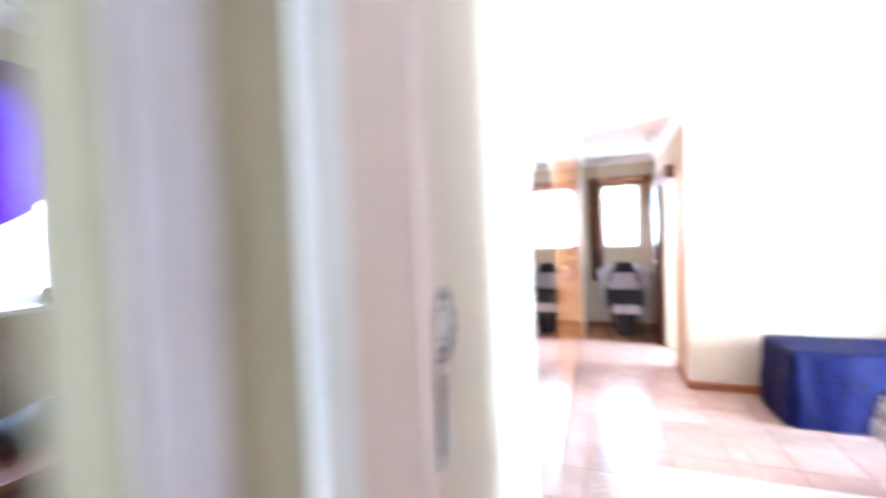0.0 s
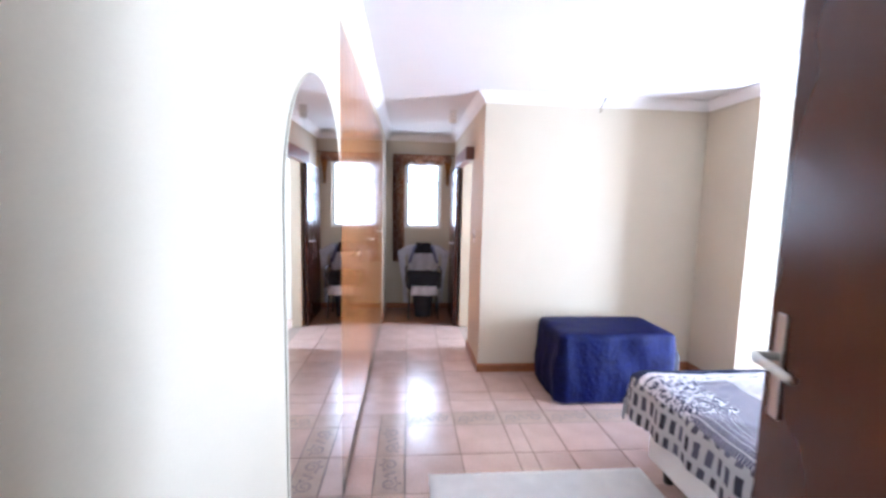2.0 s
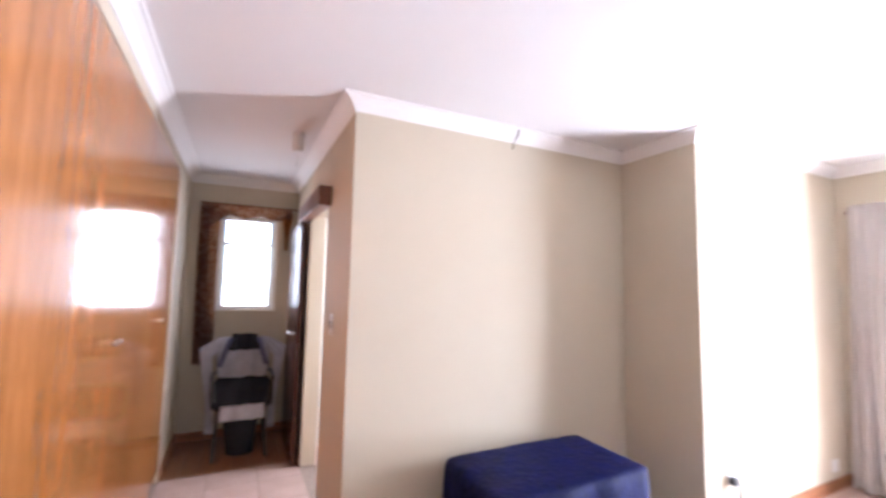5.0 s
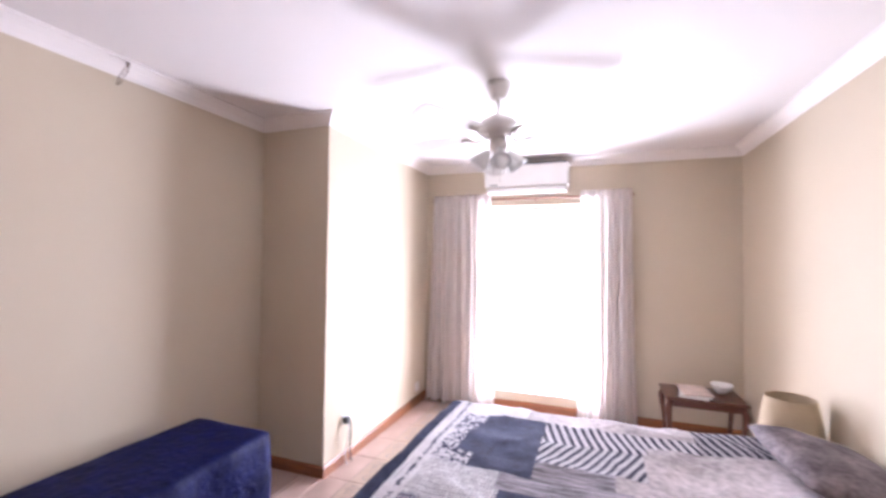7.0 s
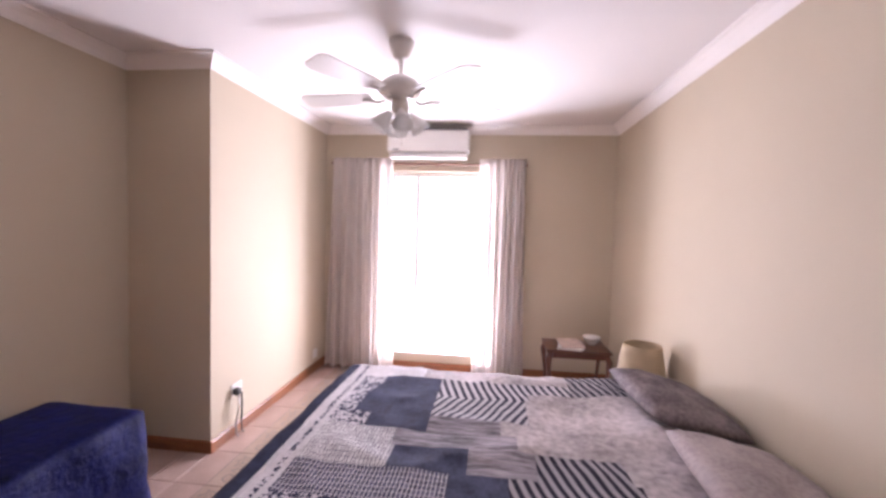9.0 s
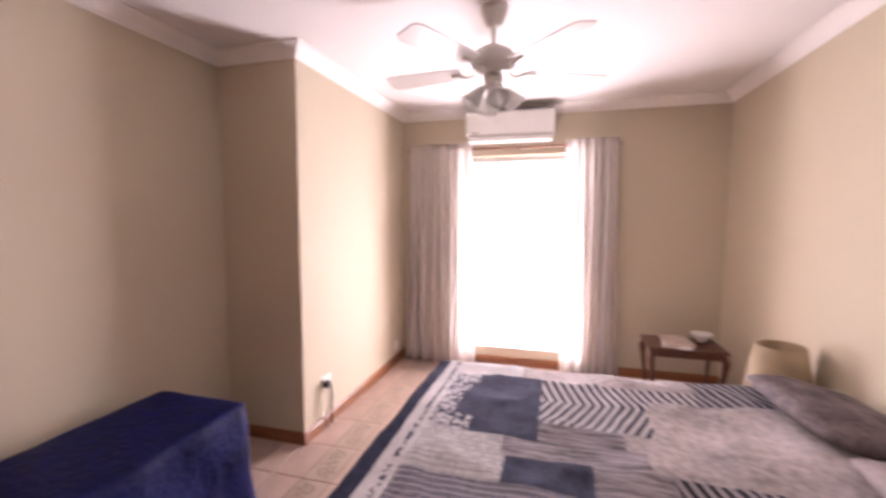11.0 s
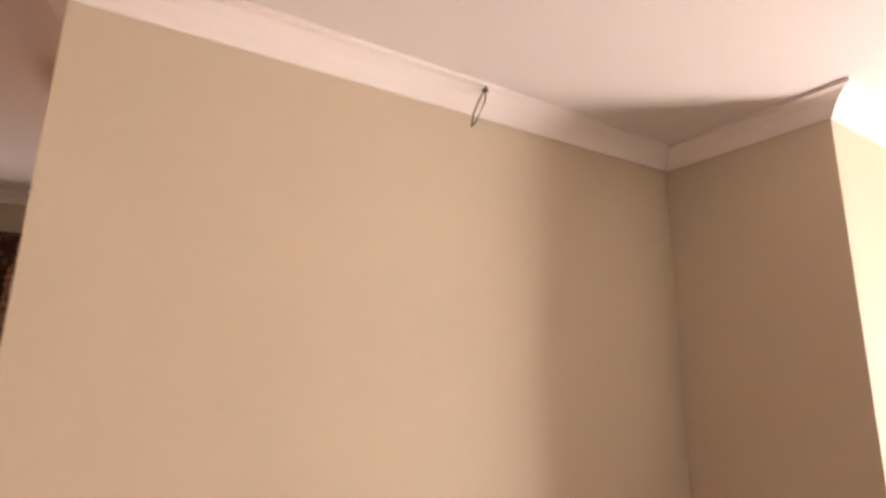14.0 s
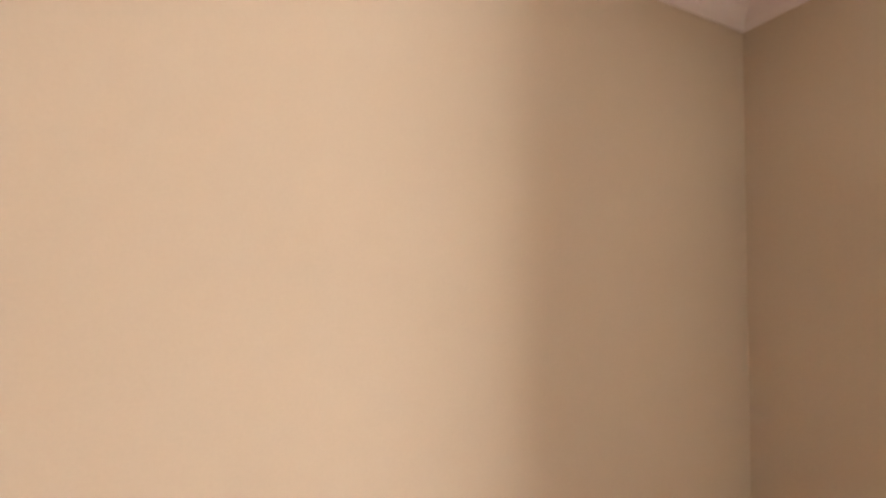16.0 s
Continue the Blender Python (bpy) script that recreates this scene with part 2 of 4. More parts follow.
D_BAR = facade_print("duvet_facade_print", (0.035, 0.035, 0.045), (0.40, 0.38, 0.37))
PILLOW = mat("pillow_grey_satin", (0.40, 0.35, 0.35), 0.6, var=0.3, scale=5, fine=60, bump=0.2)
PILLOWD = mat("pillow_dark_print", (0.19, 0.16, 0.165), 0.75, var=0.5, scale=9, fine=60, bump=0.2)
for m_ in (D_NAVY, D_LIGHT, D_WHITE, D_STRIPE, D_STRIPE2, D_CITY, D_CITY2, D_DARKSTRIPE, D_STREAK, D_SKYLINE, D_EDGE, D_BAR, PILLOW, PILLOWD):
    m_.node_tree.nodes["Principled BSDF"].inputs["Specular IOR Level"].default_value = 0.08
SHADE = mat("parchment_lamp_shade", (0.42, 0.33, 0.21), 0.8, var=0.06, scale=10)
FANW = mat("white_fan_enamel", (0.72, 0.69, 0.65), 0.35, var=0.04)
FANG = plain("frosted_fan_glass", (0.85, 0.83, 0.80), 0.35, 0.0, 0.5)
SWAG = printed("floral_curtain_print", (0.07, 0.03, 0.028), (0.27, 0.20, 0.18), 42, 0.52, squares=False)
cloth_glow(SWAG, 0.35, (0.55, 0.24, 0.10))
SWAGO = mat("orange_curtain_trim", (0.40, 0.16, 0.04), 0.8, var=0.25, scale=14)
GARMENT = mat("white_garment_cloth", (0.62, 0.60, 0.63), 0.85, var=0.12, scale=12, bump=0.3)
GARMENTB = mat("blue_grey_stripe_cloth", (0.22, 0.22, 0.33), 0.85, var=0.2)
GARMENTK = mat("black_garment_cloth", (0.02, 0.02, 0.028), 0.85, var=0.3)
PURPLE = mat("purple_curtain_cloth", (0.16, 0.02, 0.42), 0.7, var=0.3, scale=6)
WIRE = mat("brown_wire", (0.12, 0.08, 0.05), 0.5, var=0.1)
PAPER = mat("magazine_paper", (0.62, 0.50, 0.44), 0.6, var=0.25, scale=14)
CERAM = mat("white_ceramic", (0.78, 0.77, 0.75), 0.12, var=0.02)
PEWTERCLOTH = mat("grey_bag_cloth", (0.12, 0.13, 0.15), 0.85, var=0.3, scale=9)
BLUEMAT = mat("blue_bath_mat", (0.05, 0.10, 0.28), 0.95, var=0.2)
BRICK = mat("pale_pinkish_brick", (0.42, 0.26, 0.20), 0.85, var=0.15, scale=8)
GRASS = mat("dry_garden_ground", (0.20, 0.17, 0.08), 0.95, var=0.3, scale=3)


# ---------- helpers ----------
def shaded(me, smooth):
    if smooth:
        for p in me.polygons:
            p.use_smooth = True


def part(name, bm, material, parent=None, label="", smooth=False):
    me = bpy.data.meshes.new(name)
    bmesh.ops.recalc_face_normals(bm, faces=bm.faces)
    bm.to_mesh(me)
    bm.free()
    for m in (material if isinstance(material, (list, tuple)) else [material]):
        me.materials.append(m)
    shaded(me, smooth)
    ob = new(name, me)
    if parent:
        ob.parent = parent
        ob.matrix_parent_inverse = parent.matrix_basis.inverted()
    if label:
        ob["label"] = label
    return ob


def thing(name, x, y, z, label, category, group="", kind="", rz=0):
    e = new(name)
    e.matrix_basis = pose(x, y, z, 0, 0, rz)
    e.empty_display_size = 0.1
    return tagged(e, label, category, group, kind)


def setting(name, bm, material, label, category):
    return tagged(part(name, bm, material), label, category, kind="structure")


def add_box(bm, a, b, bev=0.0, mi=0):
    g = bmesh.ops.create_cube(bm, size=1)
    c = [(p + q) / 2 for p, q in zip(a, b)]
    s = [abs(q - p) for p, q in zip(a, b)]
    for v in g["verts"]:
        v.co = Vector([v.co[i] * s[i] + c[i] for i in range(3)])
    fs = {f for v in g["verts"] for f in v.link_faces}
    for f in fs:
        f.material_index = mi
    if bev:
        es = list({e for v in g["verts"] for e in v.link_edges})
        bmesh.ops.bevel(bm, geom=es, offset=bev, segments=2, affect="EDGES", profile=0.5)
    return bm


def box(a, b, bev=0.0):
    return add_box(bmesh.new(), a, b, bev)


def boxes(*items):
    bm = bmesh.new()
    for it in items:
        add_box(bm, *it)
    return bm


def lathe(bm, prof, c=(0, 0, 0), n=24, m=None):
    """Turns (radius, height) pairs about the z axis."""
    rings = []
    for r, z in prof:
        ring = []
        for i in range(n):
            a = 2 * math.pi * i / n
            p = Vector((r * math.cos(a), r * math.sin(a), z))
            ring.append(bm.verts.new((m @ p if m else p) + Vector(c)))
        rings.append(ring)
    for r0, r1 in zip(rings, rings[1:]):
        for i in range(n):
            bm.faces.new((r0[i], r0[(i + 1) % n], r1[(i + 1) % n], r1[i]))
    bm.faces.new(rings[0])
    bm.faces.new(rings[-1])
    return bm


def tube(bm, pts, r, n=8, radii=None):
    pts = [Vector(p) for p in pts]
    rings = []
    for k, p in enumerate(pts):
        d = (pts[min(k + 1, len(pts) - 1)] - pts[max(k - 1, 0)]).normalized()
        s = d.orthogonal().normalized() if abs(d.z) > 0.9 else d.cross(Vector((0, 0, 1))).normalized()
        u = s.cross(d)
        rr = radii[k] if radii else r
        rings.append([bm.verts.new(p + rr * (math.cos(2 * math.pi * i / n) * s + math.sin(2 * math.pi * i / n) * u)) for i in range(n)])
    for a, b in zip(rings, rings[1:]):
        for i in range(n):
            bm.faces.new((a[i], a[(i + 1) % n], b[(i + 1) % n], b[i]))
    bm.faces.new(rings[0])
    bm.faces.new(rings[-1])
    return bm


def sweep(loop, profile, closed=True):
    """Runs a (depth inwards, z) outline along the inner side of a clockwise plan."""
    bm = bmesh.new()
    n = len(loop)
    rings = []
    for i in range(n):
        p = Vector(loop[i])
        d0 = (p - Vector(loop[i - 1])).normalized() if closed or i else None
        d1 = (Vector(loop[(i + 1) % n]) - p).normalized() if closed or i < n - 1 else None
        d0, d1 = d0 or d1, d1 or d0
        n0, n1 = Vector((d0.y, -d0.x)), Vector((d1.y, -d1.x))
        mi = (n0 + n1).normalized()
        k = 1 / max(0.2, mi.dot(n0))
        rings.append([bm.verts.new((p.x + mi.x * k * a, p.y + mi.y * k * a, z)) for a, z in profile])
    m = len(profile)
    for i in range(n if closed else n - 1):
        a, b = rings[i], rings[(i + 1) % n]
        for j in range(m):
            bm.faces.new((a[j], b[j], b[(j + 1) % m], a[(j + 1) % m]))
    if not closed:
        bm.faces.new(rings[0])
        bm.faces.new(rings[-1])
    return bm


# ---------- structure ----------
XC, XR, XW, YT, YP, YE, H = 0.978, 3.024, 4.84, 3.50, 2.93, 5.90, 2.50
YWD, ZWD = 1.828, 2.35   # near end and top of the wardrobe recess
YD = -0.145          # room side of the entrance wall
setting("wall_west", boxes(((-0.12, YD - 0.265, 0), (0, YWD, H)), ((-0.12, YWD, ZWD), (0, 5.06, H)), ((-0.12, 5.06, 0), (0, YE, H)),
        ((-0.74, YWD - 0.12, 0), (-0.62, 5.18, H)), ((-0.62, YWD - 0.12, 0), (-0.12, YWD, H)), ((-0.62, 5.06, 0), (-0.12, 5.18, H))),
        WALL, "smooth cream painted plaster wall with mirror and wardrobe recess", "wall")
setting("wall_end", boxes(((-0.12, YE, 0), (0.26, YE + 0.16, H)), ((0.79, YE, 0), (1.105, YE + 0.16, H)), ((0.26, YE, 0), (0.79, YE + 0.16, 1.19)), ((0.26, YE, 2.13), (0.79, YE + 0.16, H))),
        WALL, "cream painted end wall with a small window", "wall")
setting("wall_corridor", boxes(((XC, YT, 0), (XC + 0.12, 4.20, H)), ((XC, 4.92, 0), (XC + 0.12, YE, H)), ((XC, 4.20, 2.03), (XC + 0.12, 4.92, H))),
        WALL, "cream painted corridor wall with a bathroom doorway", "wall")
setting("wall_north", box((XC + 0.12, YT, 0), (XR, YT + 0.12, H)), WALL, "cream painted bedroom wall behind a covered trunk", "wall")
setting("wall_pier", box((XR, YP, 0), (XW + 0.2, YT + 0.12, H)), WALL, "cream painted projecting wall block", "wall")
setting("wall_east", boxes(((XW, -0.15, 0), (XW + 0.2, 1.22, H)), ((XW, 2.25, 0), (XW + 0.2, YP, H)), ((XW, 1.22, 0), (XW + 0.2, 2.25, 0.17)), ((XW, 1.22, 2.055), (XW + 0.2, 2.25, H))),
        WALL, "cream painted wall with a tall bright window", "wall")
setting("wall_south", boxes(((1.12, -0.15, 0), (XW, 0, H)), ((1.12, YD - 0.24, 0), (1.26, -0.15, H))), WALL, "cream painted wall behind the bed head", "wall")
setting("wall_entrance", boxes(((0.88, YD - 0.24, 0), (1.12, YD, H)), ((0.0, YD - 0.24, 2.08), (0.88, YD, H))), WALL, "cream painted wall above the entrance door", "wall")
setting("wall_hall_west", boxes(((-0.08, -0.633, 0), (0, YD - 0.265, H)), ((-0.08, -2.6, 0), (0, -1.52, H)), ((-0.08, -1.52, 2.08), (0, -0.633, H))), OLIVE, "olive tan painted hall wall", "wall")
setting("wall_hall_east", box((1.04, -2.6, 0), (1.16, YD - 0.24, H)), WALL, "cream painted hall wall", "wall")
# unseen closing wall; its opening is added for the hall fill lamp
setting("wall_hall_south", boxes(((-0.12, -2.72, 0), (0.2, -2.6, H)), ((0.85, -2.72, 0), (1.16, -2.6, H)), ((0.2, -2.72, 0), (0.85, -2.6, 0.9)), ((0.2, -2.72, 2.05), (0.85, -2.6, H))), WALL, "unseen cream painted hall end wall with an added window opening", "wall")
setting("wall_side_room", boxes(((-2.12, 1.5, 0), (-0.74, 1.62, H)), ((-2.12, -2.72, 0), (-0.12, -2.6, H)), ((-2.12, -2.6, 0), (-2.0, -0.45, H)), ((-2.12, 0.75, 0), (-2.0, 1.5, H)), ((-2.12, -0.45, 0), (-2.0, 0.75, 1.27)), ((-2.12, -0.45, 2.15), (-2.0, 0.75, H))),
        WALL, "cream painted side room walls with a window", "wall")
setting("wall_bathroom", boxes(((XC + 0.12, 5.3, 0), (2.92, 5.42, H)), ((2.8, YT + 0.12, 0), (2.92, 4.25, H)), ((2.8, 4.85, 0), (2.92, 5.3, H)), ((2.8, 4.25, 0), (2.92, 4.85, 1.1)), ((2.8, 4.25, 2.0), (2.92, 4.85, H))),
        PALEP, "pale painted bathroom walls with a window", "wall")
setting("ceiling", boxes(((-2.12, -2.72, H), (XW + 0.2, YE + 0.16, H + 0.12))), CEIL, "smooth white painted ceiling", "ceiling")

ROOM = [(0, YD), (0, YE), (XC, YE), (XC, YT), (XR, YT), (XR, YP), (XW, YP), (XW, 0), (1.12, 0), (1.12, YD)]
COVE = [(0, H - 0.08), (0.006, H - 0.08), (0.014, H - 0.062), (0.035, H - 0.035), (0.062, H - 0.016), (0.08, H - 0.012), (0.08, H), (0, H)]
setting("cornice", sweep([(-2.0, -2.6), (-2.0, 1.5)], COVE, False), CORNICE, "white painted cove cornice of the side room", "cornice")
setting("cornice", sweep(ROOM, COVE), CORNICE, "white painted cove cornice", "cornice")
SK = [(0, 0), (0.016, 0), (0.016, 0.065), (0.008, 0.078), (0, 0.078)]
for run in ([(XC, YE - 0.02), (XC, 4.94)], [(XC, 4.19), (XC, YT), (XR, YT), (XR, YP), (XW, YP), (XW, 0), (1.12, 0)], [(0, 5.1), (0, YE), (XC - 0.02, YE)]):
    setting("baseboard", sweep(run, SK, False), SKIRT, "varnished red-brown timber skirting board", "skirting")

# ---------- windows ----------
def window(name, plane, lo, hi, z0, z1, out, mullions, label, rails=()):
    """plane 'x' or 'y'; out: the wall's middle line; lo..hi along the wall."""
    w = tagged(new(name), label, "window", kind="structure")
    def bx(u0, u1, za, zb, t):
        return ((out - t, u0, za), (out + t, u1, zb)) if plane == "x" else ((u0, out - t, za), (u1, out + t, zb))
    f = 0.045
    part("window_frame", boxes(bx(lo, hi, z0, z0 + f, 0.025), bx(lo, hi, z1 - f, z1, 0.025), bx(lo, lo + f, z0 + f, z1 - f, 0.025), bx(hi - f, hi, z0 + f, z1 - f, 0.025)), WHITEF, w)
    for m in mullions:
        part("mullion", boxes(bx(m - 0.022, m + 0.022, z0 + f, z1 - f, 0.02)), WHITEF, w)
    for r in rails:
        part("glazing_bar", boxes(bx(lo + f, hi - f, r - 0.015, r + 0.015, 0.018)), WHITEF, w)
    edges = [lo + f, *[m for m in mullions], hi - f]
    for a, b in zip(edges, edges[1:]):
        g = part("pane", boxes(bx(a + 0.023, b - 0.023, z0 + f, z1 - f, 0.002)), GLASS, w)
        g.visible_shadow = False
    return w


window("window_1", "x", 1.22, 2.25, 0.175, 2.05, XW + 0.13, [1.97], "tall white-framed window blown out by daylight")
window("window_2", "y", 0.26, 0.79, 1.19, 2.13, YE + 0.10, [], "small white-framed corridor window", [1.85])
window("window_3", "x", 4.25, 4.85, 1.1, 2.0, 2.85, [], "small bathroom window")
# this hall window is added, out of view, around the fill lamp
window("hall_fill_window", "y", 0.2, 0.85, 0.9, 2.05, -2.64, [], "unseen small window added to light the hall")
window("window_4", "x", -0.45, 0.75, 1.27, 2.15, -2.06, [0.30], "side room window")
setting("window_sill", box((XW - 0.012, 1.22, 0.1715), (XW + 0.09, 2.25, 0.178), 0.002), WHITEF, "white painted inner window sill", "sill")

# ---------- outside ----------
setting("ground", box((-60, -60, -0.5), (60, 60, -0.25)), GRASS, "dry garden ground around the house", "ground")
gw = thing("garden_wall", 9.5, 1.8, -0.25, "pale pinkish brick garden wall outside the window", "wall")
part("brickwork", box((9.4, -6, -0.25), (9.6, 10, 1.2)), BRICK, gw)
part("coping", box((9.36, -6, 1.2), (9.64, 10, 1.26)), BRICK, gw)

# ---------- entrance ----------
fr = tagged(new("door_frame"), "pinkish tan painted door frame with a steel strike plate", "door frame", kind="structure")
part("jamb", box((0.0, YD - 0.264, 0), (0.014, YD + 0.004, 2.05), 0.003), FRAMEP, fr)
part("jamb", box((0.85, YD - 0.245, 0), (0.88, YD + 0.006, 2.05), 0.003), FRAMEP, fr)
part("head", box((0.0, YD - 0.245, 2.05), (0.88, YD + 0.006, 2.08), 0.003), FRAMEP, fr)
part("door_stop", box((0.014, YD - 0.085, 0), (0.026, YD - 0.055, 2.05), 0.002), FRAMEP, fr)
part("architrave", box((0.0, YD - 0.330, 0), (0.018, YD - 0.265, 2.1), 0.004), PALEP, fr)
part("strike_plate", box((0.014, YD - 0.050, 1.11), (0.018, YD - 0.020, 1.37), 0.001), DARKP, fr, "dark steel strike plate")
part("strike_lip", box((0.016, YD - 0.022, 1.13), (0.024, YD + 0.008, 1.27), 0.002), STEEL, fr, "bright steel lip")
fr2 = tagged(new("door_frame"), "pale lilac painted door frame of the side room", "door frame", kind="structure")
part("jamb", box((-0.082, -0.644, 0), (0.003, -0.634, 2.08), 0.003), OLIVE, fr2)
part("architrave", box((0.001, -0.633, 0), (0.013, -0.574, 2.12), 0.004), LILAC, fr2)
part("jamb", box((-0.082, -1.52, 0), (0.012, -1.49, 2.08), 0.004), LILAC, fr2)


dr = thing("entrance_door", 0.862, YD + 0.01, 0.0, "open dark varnished flush wooden door with a steel lever handle", "door")


def door_local(bm):
    """Door built along +x from its hinge, then turned open."""
    bmesh.ops.transform(bm, matrix=pose(0.862, YD + 0.012, 0, 0, 0, 74.5), verts=bm.verts)
    return bm


part("leaf", door_local(box((0.004, -0.04, 0.012), (0.757, 0, 2.03), 0.003)), DOORW, dr)
for side, s in ((0.0, 1), (-0.04, -1)):
    pl_ = part("handle_plate", door_local(box((0.694, side, 1.12), (0.724, side + s * 0.006, 1.33), 0.002)), STEEL, dr, "tall brushed steel backplate")
    bm = tube(bmesh.new(), [(0.708, side, 1.245), (0.708, side + s * 0.045, 1.245), (0.69, side + s * 0.052, 1.245), (0.585, side + s * 0.05, 1.243)], 0.009, 10)
    part("lever", door_local(bm), STEEL, dr, smooth=True)
part("latch_face", door_local(box((0.7565, -0.031, 1.2), (0.759, -0.009, 1.36))), STEEL, dr)
for hz in (0.25, 1.05, 1.8):
    part("hinge", door_local(lathe(bmesh.new(), [(0.008, hz - 0.05), (0.008, hz + 0.05)], (0, 0.006, 0), 10)), STEEL, dr)

# decorative rope-edged switch plate on the west wall
sw = thing("switch_surround", 0.0, -0.128, 1.345, "ornate braided pewter surround with a light switch", "light switch")
bm = bmesh.new()
lathe(bm, [(0.05, 0), (0.05, 0.006), (0.047, 0.008)], (0, 0, 0), 32)
bmesh.ops.transform(bm, matrix=pose(0, -0.128, 1.345, 0, 90, 0) @ Matrix.Diagonal((1.05, 0.72, 1, 1)), verts=bm.verts)
part("plate", bm, PLASTIC, sw, "grey-white plate")
part("rocker", box((0.006, -0.136, 1.335), (0.013, -0.120, 1.365), 0.002), PLASTIC, sw)
for dz in (0.026, -0.026):
    bm = lathe(bmesh.new(), [(0.004, 0), (0.004, 0.0015)], (0, 0, 0), 10)
    bmesh.ops.transform(bm, matrix=pose(0.008, -0.128, 1.345 + dz, 0, 90, 0), verts=bm.verts)
    part("screw", bm, DARKP, sw)
for ph in range(3):
    pts = []
    for i in range(73):
        a = 2 * math.pi * i / 72
        k = a * 4 + ph * 2 * math.pi / 3 + 0.7 * math.sin(3 * a + ph)
        r = 1 + 0.15 * math.cos(k)
        pts.append((0.009 + 0.007 * math.sin(k), -0.128 + 0.042 * r * math.cos(a), 1.345 + 0.058 * r * math.sin(a)))
    part("braid", tube(bmesh.new(), pts, 0.0042, 6), PEWTER, sw, smooth=True)

# ---------- mirror and wardrobe ----------
def arch(y0, y1, z0, zs, zt, x0, x1):
    bm = bmesh.new()
    pts = [(y0, z0)]
    n = 28
    for i in range(n + 1):
        a = math.pi - math.pi * i / n
        pts.append(((y0 + y1) / 2 + (y1 - y0) / 2 * math.cos(a), zs + (zt - zs) * math.sin(a)))
    pts.append((y1, z0))
    f0 = [bm.verts.new((x0, a, b)) for a, b in pts]
    f1 = [bm.verts.new((x1, a, b)) for a, b in pts]
    bm.faces.new(f0)
    bm.faces.new(f1)
    for i in range(len(pts)):
        j = (i + 1) % len(pts)
        bm.faces.new((f0[i], f0[j], f1[j], f1[i]))
    return bm


mi = thing("arched_mirror", 0, 1.29, 0.02, "tall frameless arch-topped mirror fixed to the cream wall", "mirror")
part("backing", arch(0.919, 1.804, 0.02, 1.52, 1.95, 0.0, 0.003), DARKP, mi)
part("mirror_glass", arch(0.915, 1.808, 0.016, 1.52, 1.955, 0.003, 0.008), MIRROR, mi)
wd = thing("wardrobe", -0.3, YWD, 0, "long built-in wardrobe with glossy honey-brown varnished doors", "wardrobe", kind="")
part("carcass", boxes(((-0.6, YWD + 0.005, 0.0), (-0.03, 5.055, 0.03)), ((-0.6, YWD + 0.005, ZWD - 0.04), (-0.025, 5.055, ZWD - 0.005)), ((-0.6, YWD + 0.005, 0.03), (-0.03, YWD + 0.025, ZWD - 0.04)), ((-0.6, 5.035, 0.03), (-0.03, 5.055, ZWD - 0.04)), ((-0.6, YWD + 0.025, 0.03), (-0.58, 5.035, ZWD - 0.04))), WARD, wd)
part("plinth", box((-0.06, YWD + 0.01, 0.03), (-0.045, 5.05, 0.085)), DARKW, wd)
nd = 6
for i in range(nd):
    a = YWD + 0.01 + (5.04 - YWD) / nd * i
    b = YWD + 0.01 + (5.04 - YWD) / nd * (i + 1)
    d = part("wardrobe_door", box((-0.026, a + 0.002, 0.09), (-0.002, b - 0.002, ZWD - 0.012), 0.002), WARD, wd)
    ky = b - 0.04 if i % 2 == 0 else a + 0.04
    bm = lathe(bmesh.new(), [(0.005, 0), (0.005, 0.014), (0.012, 0.02), (0.010, 0.028), (0.002, 0.03)], (0, 0, 0), 12)
    bmesh.ops.transform(bm, matrix=pose(-0.003, ky, 1.22, 0, 90, 0), verts=bm.verts)
    part("knob", bm, STEEL, d, "small steel knob", smooth=True)

# ---------- corridor and dressing corner ----------
pl = thing("door_pelmet", XC, 4.5, 2.0, "brown wooden sliding-door pelmet above the bathroom doorway", "pelmet")
part("board", box((XC - 0.085, 4.07, 1.99), (XC - 0.002, 5.03, 2.12), 0.004), BROWNW, pl)
bd = thing("bathroom_door", XC - 0.03, 5.4, 0, "dark varnished wooden door standing open against the wall", "door")
part("leaf", box((XC - 0.075, 4.95, 0.012), (XC - 0.035, 5.69, 1.985), 0.003), DOORW, bd)
part("knob", tube(bmesh.new(), [(XC - 0.075, 5.02, 1.05), (XC - 0.12, 5.02, 1.05), (XC - 0.125, 5.10, 1.05)], 0.011, 8), STEEL, bd)
ls = thing("light_switch", XC, 3.908, 1.23, "small grey-white light switch on the corridor wall", "light switch")
part("plate", box((XC - 0.008, 3.87, 1.165), (XC, 3.945, 1.29), 0.002), PLASTIC, ls)
part("rocker", box((XC - 0.012, 3.89, 1.205), (XC - 0.008, 3.925, 1.25), 0.001), DARKP, ls)
cl = thing("ceiling_spot", 0.77, 4.25, H, "small cylindrical white ceiling spotlight", "ceiling light")
part("canister", lathe(bmesh.new(), [(0.03, H - 0.13), (0.036, H - 0.12), (0.036, H - 0.005), (0.04, H)], (0.77, 4.25, 0), 20), PLASTIC, cl, smooth=False)
part("pull_cord", tube(bmesh.new(), [(0.77, 4.29, H), (0.775, 4.30, H - 0.1), (0.77, 4.305, H - 0.22)], 0.003, 6), PLASTIC, cl)


